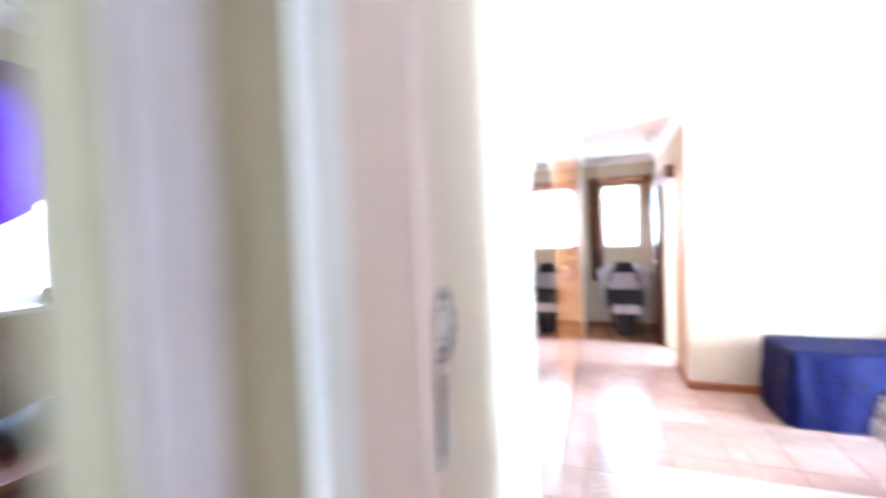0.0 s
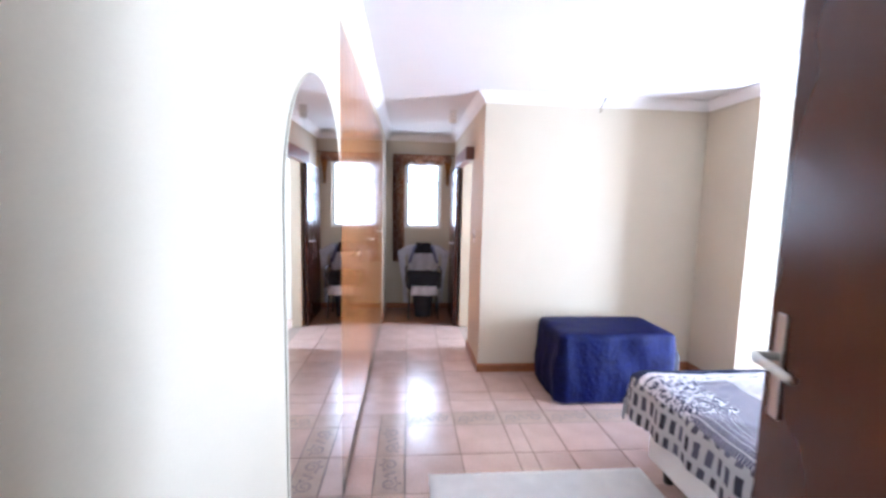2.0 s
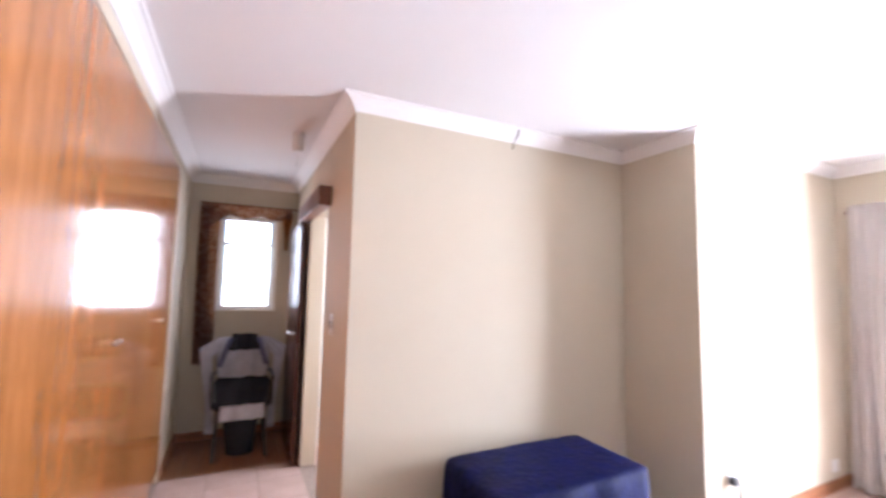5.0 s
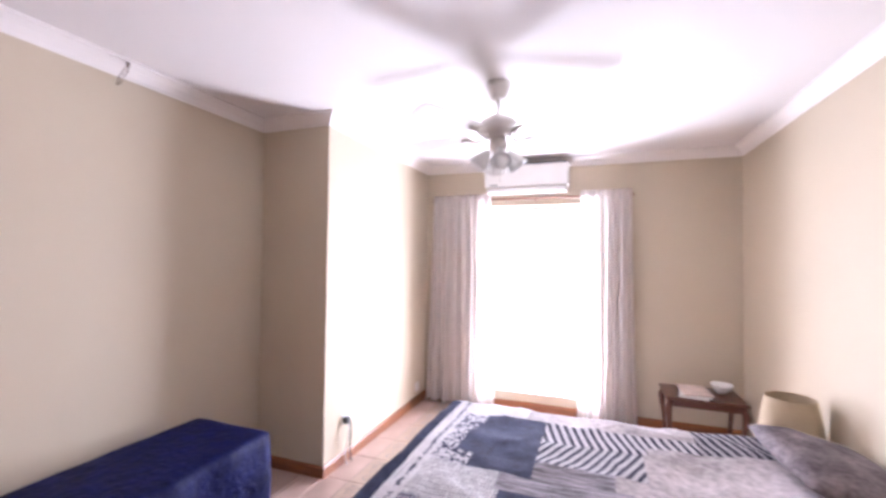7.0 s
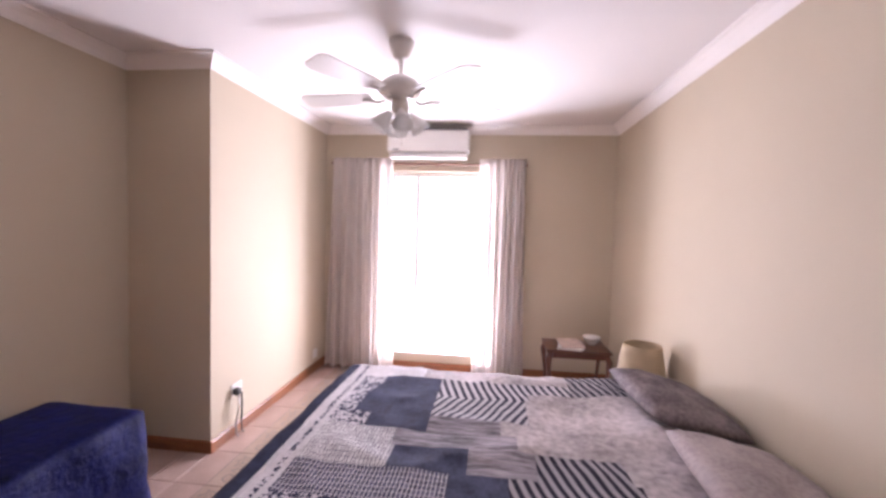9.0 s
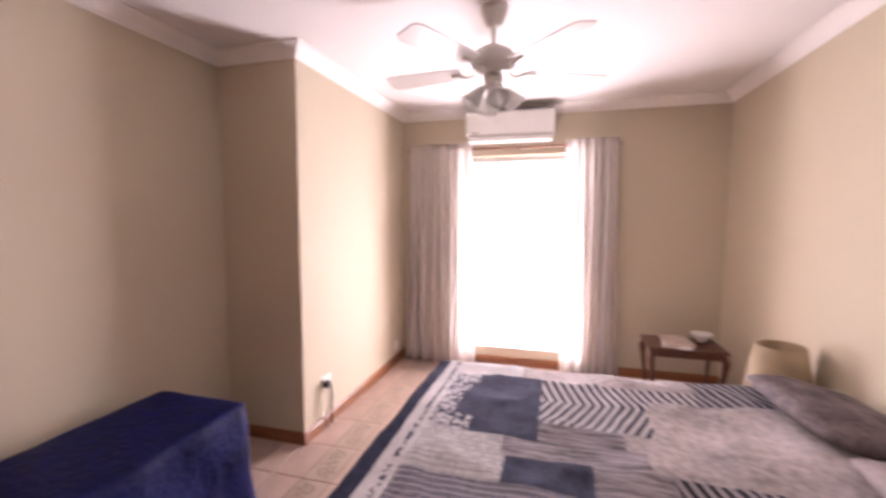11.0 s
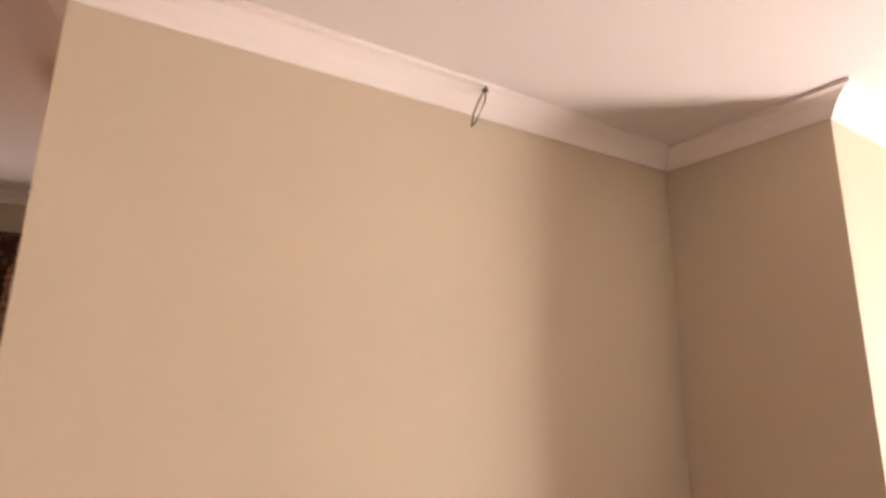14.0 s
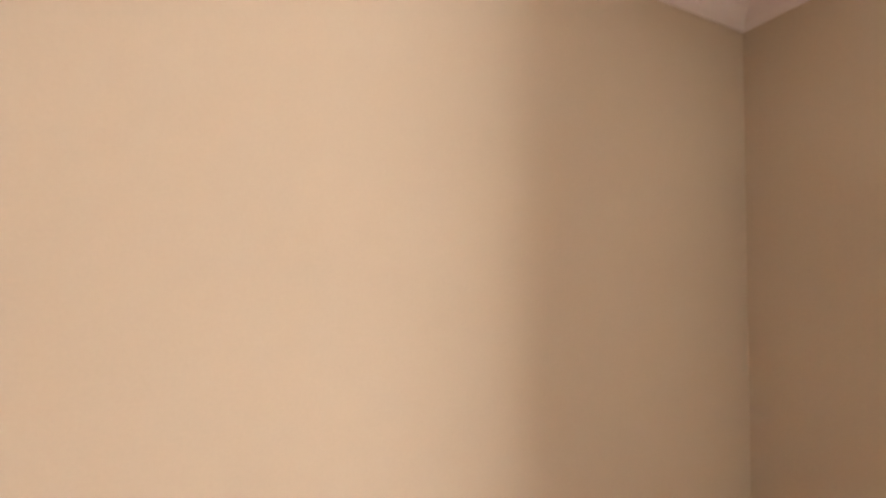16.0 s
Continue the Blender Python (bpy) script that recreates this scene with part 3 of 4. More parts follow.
def drape(a, b, z0, z1, waves, depth, axis, base, seed=0, gather=0.5, flare=0.0, mid=None, nx=90, nz=26):
    """A hanging cloth with folds from a to b along an axis."""
    rng = random.Random(seed)
    ph = [rng.uniform(0, 6.28) for _ in range(4)]
    bm = bmesh.new()
    g = []
    for j in range(nz + 1):
        v = j / nz
        z = z1 + (z0 - z1) * v
        row = []
        for i in range(nx + 1):
            u = i / nx
            amp = depth * (gather + (1 - gather) * min(1, v * 2.2))
            k = 2 * math.pi * waves * (u + 0.018 * math.sin(9 * u + ph[0]) + 0.012 * v * math.sin(5 * u + ph[1]))
            off = amp * (math.sin(k) + 0.35 * math.sin(2.3 * k + ph[2]) * v)
            w = u + flare * v * (u - 0.5)
            if mid:
                w = 0.5 + (w - 0.5) * mid(v)
            along = a + (b - a) * w + 0.008 * math.sin(k * 0.5 + v * 3 + ph[3])
            row.append(bm.verts.new((base + off, along, z) if axis == "y" else (along, base + off, z)))
        g.append(row)
    for j in range(nz):
        for i in range(nx):
            bm.faces.new((g[j][i], g[j][i + 1], g[j + 1][i + 1], g[j + 1][i]))
    bmesh.ops.solidify(bm, geom=bm.faces[:], thickness=0.004)
    return bm


c2 = thing("swag_curtain", 0.55, YE - 0.07, 2.2, "dark floral swag curtain with orange trim at the small window", "curtain")
part("side_panel", drape(0.10, 0.27, 0.70, 2.2, 4, 0.018, "x", YE - 0.06, 3), SWAG, c2, smooth=True)
bm = bmesh.new()
g = []
for i in range(41):
    u = i / 40
    row = []
    for j in range(11):
        v = j / 10
        sag = 0.09 + 0.035 * abs(math.sin(math.pi * 3 * u + 0.4)) + 0.16 * max(0.0, 1 - u * 3.2) ** 1.5
        row.append(bm.verts.new((0.11 + 0.80 * u, YE - 0.07 + 0.012 * math.sin(u * 60) * v - 0.03 * math.sin(math.pi * v), 2.22 - sag * v)))
    g.append(row)
for i in range(40):
    for j in range(10):
        bm.faces.new((g[i][j], g[i + 1][j], g[i + 1][j + 1], g[i][j + 1]))
bmesh.ops.solidify(bm, geom=bm.faces[:], thickness=0.004)
part("valance", bm, SWAG, c2, smooth=True)
part("tail", drape(0.82, 0.93, 1.80, 2.18, 3, 0.014, "x", YE - 0.055, 5, mid=lambda v: 1 - 0.7 * v), SWAGO, c2, "orange gathered tail", True)
part("rod", tube(bmesh.new(), [(0.09, YE - 0.06, 2.225), (0.97, YE - 0.06, 2.225)], 0.009), BROWNW, c2)

# ---------- chair with garments ----------
CX, CY = 0.535, 5.46
ch = thing("armchair", CX, CY, 0, "dark metal-legged chair draped with black and white garments", "chair")
part("seat", box((CX - 0.21, CY - 0.2, 0.40), (CX + 0.21, CY + 0.2, 0.47), 0.025), BLACKBAG, ch, smooth=True)
part("backrest", box((CX - 0.20, CY + 0.17, 0.46), (CX + 0.20, CY + 0.22, 0.90), 0.02), BLACKBAG, ch, smooth=True)
for sx in (-1, 1):
    for sy in (-1, 1):
        part("leg", tube(bmesh.new(), [(CX + sx * 0.18, CY + sy * 0.17, 0.41), (CX + sx * 0.2, CY + sy * 0.19, 0)], 0.012), DARKP, ch)
    part("armrest", tube(bmesh.new(), [(CX + sx * 0.21, CY + 0.19, 0.66), (CX + sx * 0.235, CY + 0.05, 0.67), (CX + sx * 0.235, CY - 0.16, 0.655), (CX + sx * 0.2, CY - 0.18, 0.42)], 0.016), DARKP, ch)
bx = thing("black_bin", CX, CY - 0.12, 0, "black box standing under the chair seat", "box")
part("body", lathe(bmesh.new(), [(0.11, 0.0), (0.15, 0.36), (0.155, 0.37), (0.14, 0.372)], (CX, CY, 0), 24), BLACKBAG, bx)


def garment(pts_l, pts_r, wave, seed):
    """A strip of cloth between two edge lines."""
    bm = bmesh.new()
    g = []
    n = 14
    for k in range((len(pts_l) - 1) * 6 + 1):
        s, u = divmod(k, 6)
        u /= 6
        s2 = min(s + 1, len(pts_l) - 1)
        L = Vector(pts_l[s]).lerp(Vector(pts_l[s2]), u)
        R = Vector(pts_r[s]).lerp(Vector(pts_r[s2]), u)
        g.append([bm.verts.new(L.lerp(R, i / n) + Vector((0, -wave * math.sin(i / n * 19 + seed + k * 0.13) - 0.01, 0.25 * wave * math.sin(i * 0.9 + k * 0.5)))) for i in range(n + 1)])
    for a, b in zip(g, g[1:]):
        for i in range(n):
            bm.faces.new((a[i], a[i + 1], b[i + 1], b[i]))
    bmesh.ops.solidify(bm, geom=bm.faces[:], thickness=0.006)
    return bm


gl = thing("white_shirt", CX, CY, 0.93, "white shirt with dark stripes draped over the chair back", "clothes")
yb = CY + 0.13
part("shirt_body", garment([(CX - 0.20, yb + 0.06, 0.96), (CX - 0.22, yb, 0.80), (CX - 0.2, yb - 0.02, 0.58)], [(CX + 0.20, yb + 0.06, 0.96), (CX + 0.22, yb, 0.80), (CX + 0.2, yb - 0.02, 0.58)], 0.012, 1), GARMENT, gl, smooth=True)
for s in (-1, 1):
    part("sleeve", garment([(CX + s * 0.10, yb + 0.03, 0.97), (CX + s * 0.25, yb - 0.02, 0.80), (CX + s * 0.22, yb - 0.12, 0.42), (CX + s * 0.2, yb - 0.2, 0.2)], [(CX + s * 0.20, yb + 0.03, 0.97), (CX + s * 0.36, yb - 0.02, 0.88), (CX + s * 0.28, yb - 0.12, 0.42), (CX + s * 0.27, yb - 0.2, 0.2)], 0.012, 2), GARMENT, gl, smooth=True)
    part("stripe", garment([(CX + s * 0.09, yb - 0.02, 0.965), (CX + s * 0.17, yb - 0.05, 0.72)], [(CX + s * 0.135, yb - 0.02, 0.965), (CX + s * 0.215, yb - 0.05, 0.72)], 0.006, 4), GARMENTB, gl, smooth=True)
gk = thing("black_garment", CX, CY, 0.5, "black garment heaped on the chair", "clothes")
part("collar", garment([(CX - 0.10, yb, 1.0), (CX - 0.13, yb - 0.05, 0.86)], [(CX + 0.10, yb, 1.0), (CX + 0.13, yb - 0.05, 0.86)], 0.012, 3), GARMENTK, gk, smooth=True)
part("draped_cloth", garment([(CX - 0.2, yb - 0.04, 0.62), (CX - 0.25, yb - 0.2, 0.55), (CX - 0.23, yb - 0.34, 0.44)], [(CX + 0.2, yb - 0.04, 0.62), (CX + 0.25, yb - 0.2, 0.55), (CX + 0.23, yb - 0.34, 0.44)], 0.02, 5), GARMENTK, gk, smooth=True)
part("light_fold", garment([(CX - 0.16, yb - 0.37, 0.46), (CX - 0.17, yb - 0.39, 0.34)], [(CX + 0.17, yb - 0.37, 0.46), (CX + 0.18, yb - 0.39, 0.34)], 0.01, 6), GARMENT, gk, "pale folded edge", True)

# ---------- bathroom ----------
tl = thing("toilet", 2.2, 4.75, 0, "white ceramic toilet with a blue seat cover", "toilet")
bm = lathe(bmesh.new(), [(0.11, 0), (0.12, 0.05), (0.11, 0.2), (0.18, 0.36), (0.19, 0.4), (0.17, 0.405)], (0, 0, 0), 24)
bmesh.ops.transform(bm, matrix=pose(2.1, 4.75, 0) @ Matrix.Diagonal((1.25, 1, 1, 1)), verts=bm.verts)
part("bowl", bm, CERAM, tl, smooth=True)
part("cistern", box((2.42, 4.53, 0.4), (2.6, 4.97, 0.8), 0.02), CERAM, tl)
bm = lathe(bmesh.new(), [(0.19, 0.406), (0.195, 0.42), (0.18, 0.435), (0.02, 0.44)], (0, 0, 0), 24)
bmesh.ops.transform(bm, matrix=pose(2.1, 4.75, 0) @ Matrix.Diagonal((1.25, 1, 1, 1)), verts=bm.verts)
part("seat_cover", bm, BLUEMAT, tl, "blue fabric cover", True)

# ---------- trunk under a navy cloth ----------
tk = thing("covered_trunk", 1.95, 3.1, 0, "low trunk covered by a rumpled navy blue satin cloth", "trunk")
part("box_body", box((1.54, 2.87, 0.02), (2.41, 3.37, 0.53), 0.01), BROWNW, tk)
bm = bmesh.new()
n = 56
prof = [(0.0, 0.0), (0.3, 0.0), (0.46, 0.0), (0.5, 0.004), (0.515, 0.02), (0.52, 0.06), (0.524, 0.14), (0.528, 0.24), (0.533, 0.34), (0.538, 0.44), (0.542, 0.535)]
tx, ty, hx, hy, zt = 1.972, 3.12, 0.455, 0.265, 0.555
rings = []
def square(a, hx, hy, rc=0.03):
    c, s = math.cos(a), math.sin(a)
    k = 1 / max(abs(c) / hx, abs(s) / hy)
    return Vector((c * k, s * k))
N = 160
for pi_, (r, drop) in enumerate(prof):
    ring = []
    for i in range(N):
        a = 2 * math.pi * i / N + 0.001
        p = square(a, hx, hy) * min(1, r / 0.5)
        out = max(0, r - 0.5)
        nrm = Vector((round(p.x / hx) if abs(abs(p.x) - hx * min(1, r / .5)) < 1e-4 else 0, round(p.y / hy) if abs(abs(p.y) - hy * min(1, r / .5)) < 1e-4 else 0))
        q = p + nrm * out
        wob = 0.012 * noise.noise(Vector((q.x * 6, q.y * 6, drop * 6))) + min(1, drop * 5) * (0.03 * noise.noise(Vector((q.x * 4 + 3, q.y * 4, drop * 4.5))) + 0.016 * abs(noise.noise(Vector((q.x * 11 + drop * 8, q.y * 11 - drop * 6, drop * 12)))))
        q = q + nrm * wob
        ring.append(bm.verts.new((tx + q.x, ty + q.y, zt - drop + (0.006 * noise.noise(Vector((q.x * 7, q.y * 7, 1))) if drop < 0.02 else 0))))
    rings.append(ring)
for a, b in zip(rings[1:], rings[2:]):
    for i in range(N):
        bm.faces.new((a[i], a[(i + 1) % N], b[(i + 1) % N], b[i]))
bm.faces.new(rings[1])
for v in rings[0]:
    bm.verts.remove(v)
part("cloth", bm, NAVY, tk, "rumpled navy satin cloth", True)
bg = thing("black_bag", 2.56, 3.2, 0, "small black bag on the floor beside the trunk", "bag")
bm = box((2.46, 2.98, 0), (2.60, 3.26, 0.36), 0.05)
part("body", bm, BLACKBAG, bg, smooth=True)
part("strap", tube(bmesh.new(), [(2.53, 3.04, 0.34), (2.53, 3.07, 0.42), (2.53, 3.17, 0.42), (2.53, 3.2, 0.34)], 0.01), BLACKBAG, bg)

# ---------- bed ----------
BX0, BX1, BY1, BZ = 1.70, 3.16, 2.02, 0.56
bed = thing("bed", 2.3, 1.0, 0, "double bed with a white cloth-covered base on short feet", "bed")
part("base", box((BX0 + 0.02, 0.03, 0.10), (BX1 - 0.02, BY1 - 0.03, 0.32), 0.02), BASE, bed)
part("mattress", box((BX0 + 0.01, 0.02, 0.322), (BX1 - 0.01, BY1 - 0.02, 0.535), 0.04), BASE, bed)
for fx in (BX0 + 0.1, BX1 - 0.1):
    for fy in (0.12, BY1 - 0.12):
        part("foot", lathe(bmesh.new(), [(0.025, 0), (0.035, 0.1)], (fx, fy, 0), 12), DARKP, bed)

dv = thing("duvet", 2.3, 1.2, BZ, "duvet printed with grey, white and navy city patchwork", "duvet")
PATCH = [D_LIGHT, D_NAVY, D_WHITE, D_STRIPE, D_STRIPE2, D_CITY, D_CITY2, D_EDGE, D_BAR, D_DARKSTRIPE, D_STREAK, D_SKYLINE]


def patch(x, y):
    """Which print covers this spot of the bed."""
    if y > 1.985:
        return 7
    if y > 1.955 or 1.905 < y < 1.92:
        return 2
    if y > 1.90:
        return 5
    if y < 0.34:
        return 0
    if x > 3.0:
        return 2 if y > 1.55 else 0 if y > 0.72 else 9
    if x > 2.88:
        return 5 if y > 1.78 else 1 if y > 1.45 else 3 if y > 0.71 else 9
    if x > 2.78:
        return 5 if y > 1.80 else 1 if y > 1.45 else 3 if y > 0.95 else 0
    if x > 2.52:
        return 5 if y > 1.82 else 1 if y > 1.44 else 4 if y > 0.97 else 0
    if x > 2.38:
        return 5 if y > 1.72 else 1 if y > 1.44 else 10 if y > 1.12 else 0
    if x > 2.25:
        return 11 if y > 1.57 else 10 if y > 1.05 else 0
    if x > 2.08:
        return 11 if y > 1.55 else 1 if y > 1.24 else 10 if y > 0.97 else 9 if y > 0.66 else 0
    if x > 1.90:
        return 6 if y > 1.30 else 1 if y > 1.08 else 9 if y > 0.62 else 0
    return 5 if y > 1.55 else 6 if y > 1.0 else 9 if y > 0.6 else 0


bm = bmesh.new()
over, side = 0.10, 0.30
us = [BX0 - side + (BX1 - BX0 + 2 * side) * i / 96 for i in range(97)]
vs = [0.30 + (BY1 + side - 0.30) * j / 92 for j in range(93)]
g = []
for j, v in enumerate(vs):
    row = []
    for i, u in enumerate(us):
        dx = max(BX0 - u, 0, u - BX1)
        dy = max(0, v - BY1)
        sx = -1 if u < BX0 else 1
        def bend(d):
            r = 0.07
            if d <= 0:
                return 0, 0
            if d < r * 1.57:
                a = d / r
                return r * math.sin(a), r * (1 - math.cos(a))
            return r + 0.05 * (d - r * 1.57), r + (d - r * 1.57)
        ox, zx = bend(dx)
        oy, zy = bend(dy)
        x = min(max(u, BX0), BX1) + sx * ox
        y = min(v, BY1) + oy
        z = BZ + 0.03 - max(zx, zy) - 0.3 * min(zx, zy)
        z += 0.014 * noise.noise(Vector((u * 3.1, v * 3.1, 0))) + 0.008 * noise.noise(Vector((u * 9, v * 8, 3))) + 0.012 * (1 - abs(noise.noise(Vector((u * 2.6 + v, v * 3.3 - u, 7))))) ** 6
        if v < 0.75:
            z += 0.03 * (0.75 - v) / 0.45
        if max(dx, dy) > 0.1:
            f = 0.012 * math.sin((v if dx > dy else u) * 26 + 1.3 * noise.noise(Vector((u * 2, v * 2, 5))))
            x += sx * f if dx > dy else 0
            y += 0 if dx > dy else f
        row.append(bm.verts.new((x, y, z)))
    g.append(row)
for j in range(len(vs) - 1):
    for i in range(len(us) - 1):
        f = bm.faces.new((g[j][i], g[j][i + 1], g[j + 1][i + 1], g[j + 1][i]))
        uu, vv = (us[i] + us[i + 1]) / 2, (vs[j] + vs[j + 1]) / 2
        f.material_index = 8 if uu < BX0 - 0.09 or uu > BX1 + 0.09 else 7 if vv > BY1 + 0.02 else patch(uu, vv)
part("cover", bm, PATCH, dv, smooth=True)
part("foot_piping", tube(bmesh.new(), [(BX0 + 0.02 + 1.42 * k / 30, BY1 - 0.045 + 0.004 * math.sin(k), BZ + 0.036 + 0.012 * noise.noise(Vector((k * .3, 0, 0)))) for k in range(31)], 0.006, 6), D_WHITE, dv, "white piped seam", True)
part("head_piping", tube(bmesh.new(), [(BX0 + 0.03 + 1.40 * k / 30, 0.335, BZ + 0.066 + 0.008 * noise.noise(Vector((k * .3, 4, 0)))) for k in range(31)], 0.006, 6), D_WHITE, dv, "white piped seam", True)


def pillow(x, y, z, w, d, h, rx, rz, material, label):
    p = thing("pillow", x, y, z, label, "pillow", "pillows on the bed")
    bm = bmesh.new()
    n = 22
    top, bot = [], []
    for j in range(n + 1):
        a, b = [], []
        for i in range(n + 1):
            u, v = 2 * i / n - 1, 2 * j / n - 1
            k = max(0, (1 - abs(u) ** 3.2)) ** 0.5 * max(0, (1 - abs(v) ** 3.2)) ** 0.5
            q = 1 - 0.06 * (u * u * v * v)
            wob = 0.012 * noise.noise(Vector((u * 2.4 + x, v * 2.4, 2))) * k
            a.append(bm.verts.new((u * w / 2 * q, v * d / 2 * q, h / 2 * k + wob)))
            b.append(a[-1] if k == 0 else bm.verts.new((u * w / 2 * q, v * d / 2 * q, -h / 2 * k * 0.7)))
        top.append(a)
        bot.append(b)
    for L in (top, bot):
        for j in range(n):
            for i in range(n):
                bm.faces.new((L[j][i], L[j][i + 1], L[j + 1][i + 1], L[j + 1][i]))
    bmesh.ops.transform(bm, matrix=pose(x, y, z, rx, 0, rz), verts=bm.verts)
    part("pillow_case", bm, material, p, smooth=True)


pillow(2.80, 0.25, 0.645, 0.66, 0.46, 0.15, 12, 3, PILLOWD, "plump dark grey printed pillow at the bed head")
pillow(2.08, 0.24, 0.635, 0.66, 0.46, 0.13, 10, -3, PILLOW, "plump pale grey satin pillow at the bed head")

# ---------- rug ----------
rg = thing("rug", 1.0, 1.3, 0.0, "white shaggy rectangular rug on the tiles", "rug")
bm = bmesh.new()
nx, ny = 60, 70
g = [[bm.verts.new((0.455 + 1.25 * i / nx + 0.006 * noise.noise(Vector((j * .6, i, 0))) * (i in (0, nx)), 0.15 + 1.88 * j / ny + 0.006 * noise.noise(Vector((i * .7, j, 2))) * (j in (0, ny)), 0.004 if i in (0, nx) or j in (0, ny) else 0.02 + 0.004 * noise.noise(Vector((i * 0.7, j * 0.7, 1))))) for i in range(nx + 1)] for j in range(ny + 1)]
for j in range(ny):
    for i in range(nx):
        bm.faces.new((g[j][i], g[j][i + 1], g[j + 1][i + 1], g[j + 1][i]))
part("rug_surface", bm, RUG, rg, smooth=True)

# ---------- main curtains, rod, air conditioner ----------
for a, b, s, lab in ((2.19, 2.82, 11, "gathered pale pinkish full-length curtain on a rod"), (0.875, 1.32, 12, "gathered pale pinkish full-length curtain on a rod")):
    c = thing("curtain", XW - 0.1, (a + b) / 2, 2.1, lab, "curtain", "main window curtains")
    part("cloth", drape(a, b, 0.02, 2.165, 6.5, 0.04, "y", XW - 0.118, s, gather=0.5, flare=0.14, nx=150, nz=24), CURTAIN, c, smooth=True)
rd = thing("curtain_rod", XW - 0.105, 1.75, 2.115, "thin dark wooden curtain rod above the window", "curtain rod")
part("pole", tube(bmesh.new(), [(XW - 0.078, 0.86, 2.115), (XW - 0.078, 2.84, 2.115)], 0.011, 12), BROWNW, rd)
for yy in (0.9, 1.75, 2.8):
    part("bracket", tube(bmesh.new(), [(XW, yy, 2.10), (XW - 0.078, yy, 2.10)], 0.008, 8), BROWNW, rd)
ac = thing("air_conditioner", XW, 1.78, 2.14, "white wall-mounted split air conditioner above the window", "air conditioner")
part("casing", box((XW - 0.20, 1.43, 2.215), (XW, 2.24, 2.43), 0.02), PLASTIC, ac)
part("louvre_flap", box((XW - 0.185, 1.45, 2.16), (XW - 0.03, 2.22, 2.21), 0.012), PLASTIC, ac)
# dark strip puts the shade of the gap below the cornice into colour
part("gap_shade_strip", box((XW - 0.18, 1.45, 2.4315), (XW - 0.02, 2.22, 2.441), 0.002), DARKP, ac, "dark strip drawing the shaded gap above the unit")
part("badge", box((XW - 0.203, 2.11, 2.23), (XW - 0.2, 2.18, 2.241)), DARKP, ac)

# ---------- ceiling fan ----------
FX, FY = 2.90, 1.71
fan = thing("ceiling_fan", FX, FY, H, "white five-blade ceiling fan with frosted glass lamp shades", "ceiling fan")
part("canopy", lathe(bmesh.new(), [(0.03, H - 0.095), (0.045, H - 0.08), (0.065, H - 0.03), (0.07, H)], (FX, FY, 0), 28), FANW, fan, smooth=True)
part("down_rod", lathe(bmesh.new(), [(0.011, H - 0.17), (0.011, H - 0.09)], (FX, FY, 0), 12), FANW, fan)
part("motor_housing", lathe(bmesh.new(), [(0.05, 2.18), (0.08, 2.19), (0.108, 2.215), (0.113, 2.245), (0.108, 2.268), (0.09, 2.29), (0.055, 2.31), (0.02, 2.325)], (FX, FY, 0), 36), FANW, fan, smooth=True)
part("switch_cup", lathe(bmesh.new(), [(0.03, 2.10), (0.045, 2.115), (0.05, 2.15), (0.045, 2.18)], (FX, FY, 0), 24), FANW, fan, smooth=True)
FAN0 = 9
for k in range(5):
    m = Matrix.Translation((FX, FY, 0)) @ pose(0, 0, 0, 0, 0, FAN0 + 72 * k)
    bm = bmesh.new()
    pts = []
    L0, L1 = 0.17, 0.60
    out = [(L0, -0.05), (L0 + 0.1, -0.058), (L1 - 0.05, -0.068), (L1 - 0.015, -0.06), (L1, -0.04), (L1, 0.04), (L1 - 0.015, 0.06), (L1 - 0.05, 0.068), (L0 + 0.1, 0.058), (L0, 0.05)]
    tilt = pose(0, 0, 2.205, 12, 0, 0)
    t = [bm.verts.new(m @ tilt @ Vector((a, b, 0.003))) for a, b in out]
    u = [bm.verts.new(m @ tilt @ Vector((a, b, -0.003))) for a, b in out]
    bm.faces.new(t)
    bm.faces.new(u)
    for i in range(len(out)):
        j = (i + 1) % len(out)
        bm.faces.new((t[i], t[j], u[j], u[i]))
    bl = part("blade", bm, FANW, fan)
    bm = tube(bmesh.new(), [m @ Vector(p) for p in ((0.09, 0, 2.19), (0.12, 0.012, 2.178), (0.15, -0.01, 2.186), (0.185, 0, 2.198), (0.23, 0, 2.199))], 0.008, 8)
    part("blade_iron", bm, FANW, bl, smooth=True)
for k in range(4):
    ang = 20 + 90 * k
    m = Matrix.Translation((FX, FY, 2.115)) @ pose(0, 0, 0, 0, 0, ang) @ pose(0.055, 0, 0, 0, -38, 0)
    bm = lathe(bmesh.new(), [(0.018, 0.0), (0.024, -0.02), (0.038, -0.05), (0.048, -0.085), (0.058, -0.11), (0.055, -0.11), (0.045, -0.085), (0.034, -0.05), (0.018, -0.02)], (0, 0, 0), 20)
    bmesh.ops.transform(bm, matrix=m, verts=bm.verts)
    part("glass_shade", bm, FANG, fan, "frosted bell-shaped glass", True)
for dx, dy, zl in ((0.02, 0.03, 1.99), (-0.03, -0.02, 1.95)):
    part("pull_chain", tube(bmesh.new(), [(FX + dx, FY + dy, 2.12), (FX + dx, FY + dy, zl), (FX + dx, FY + dy, zl - 0.015)], 0.002, 6, radii=[0.002, 0.002, 0.007]), STEEL, fan)

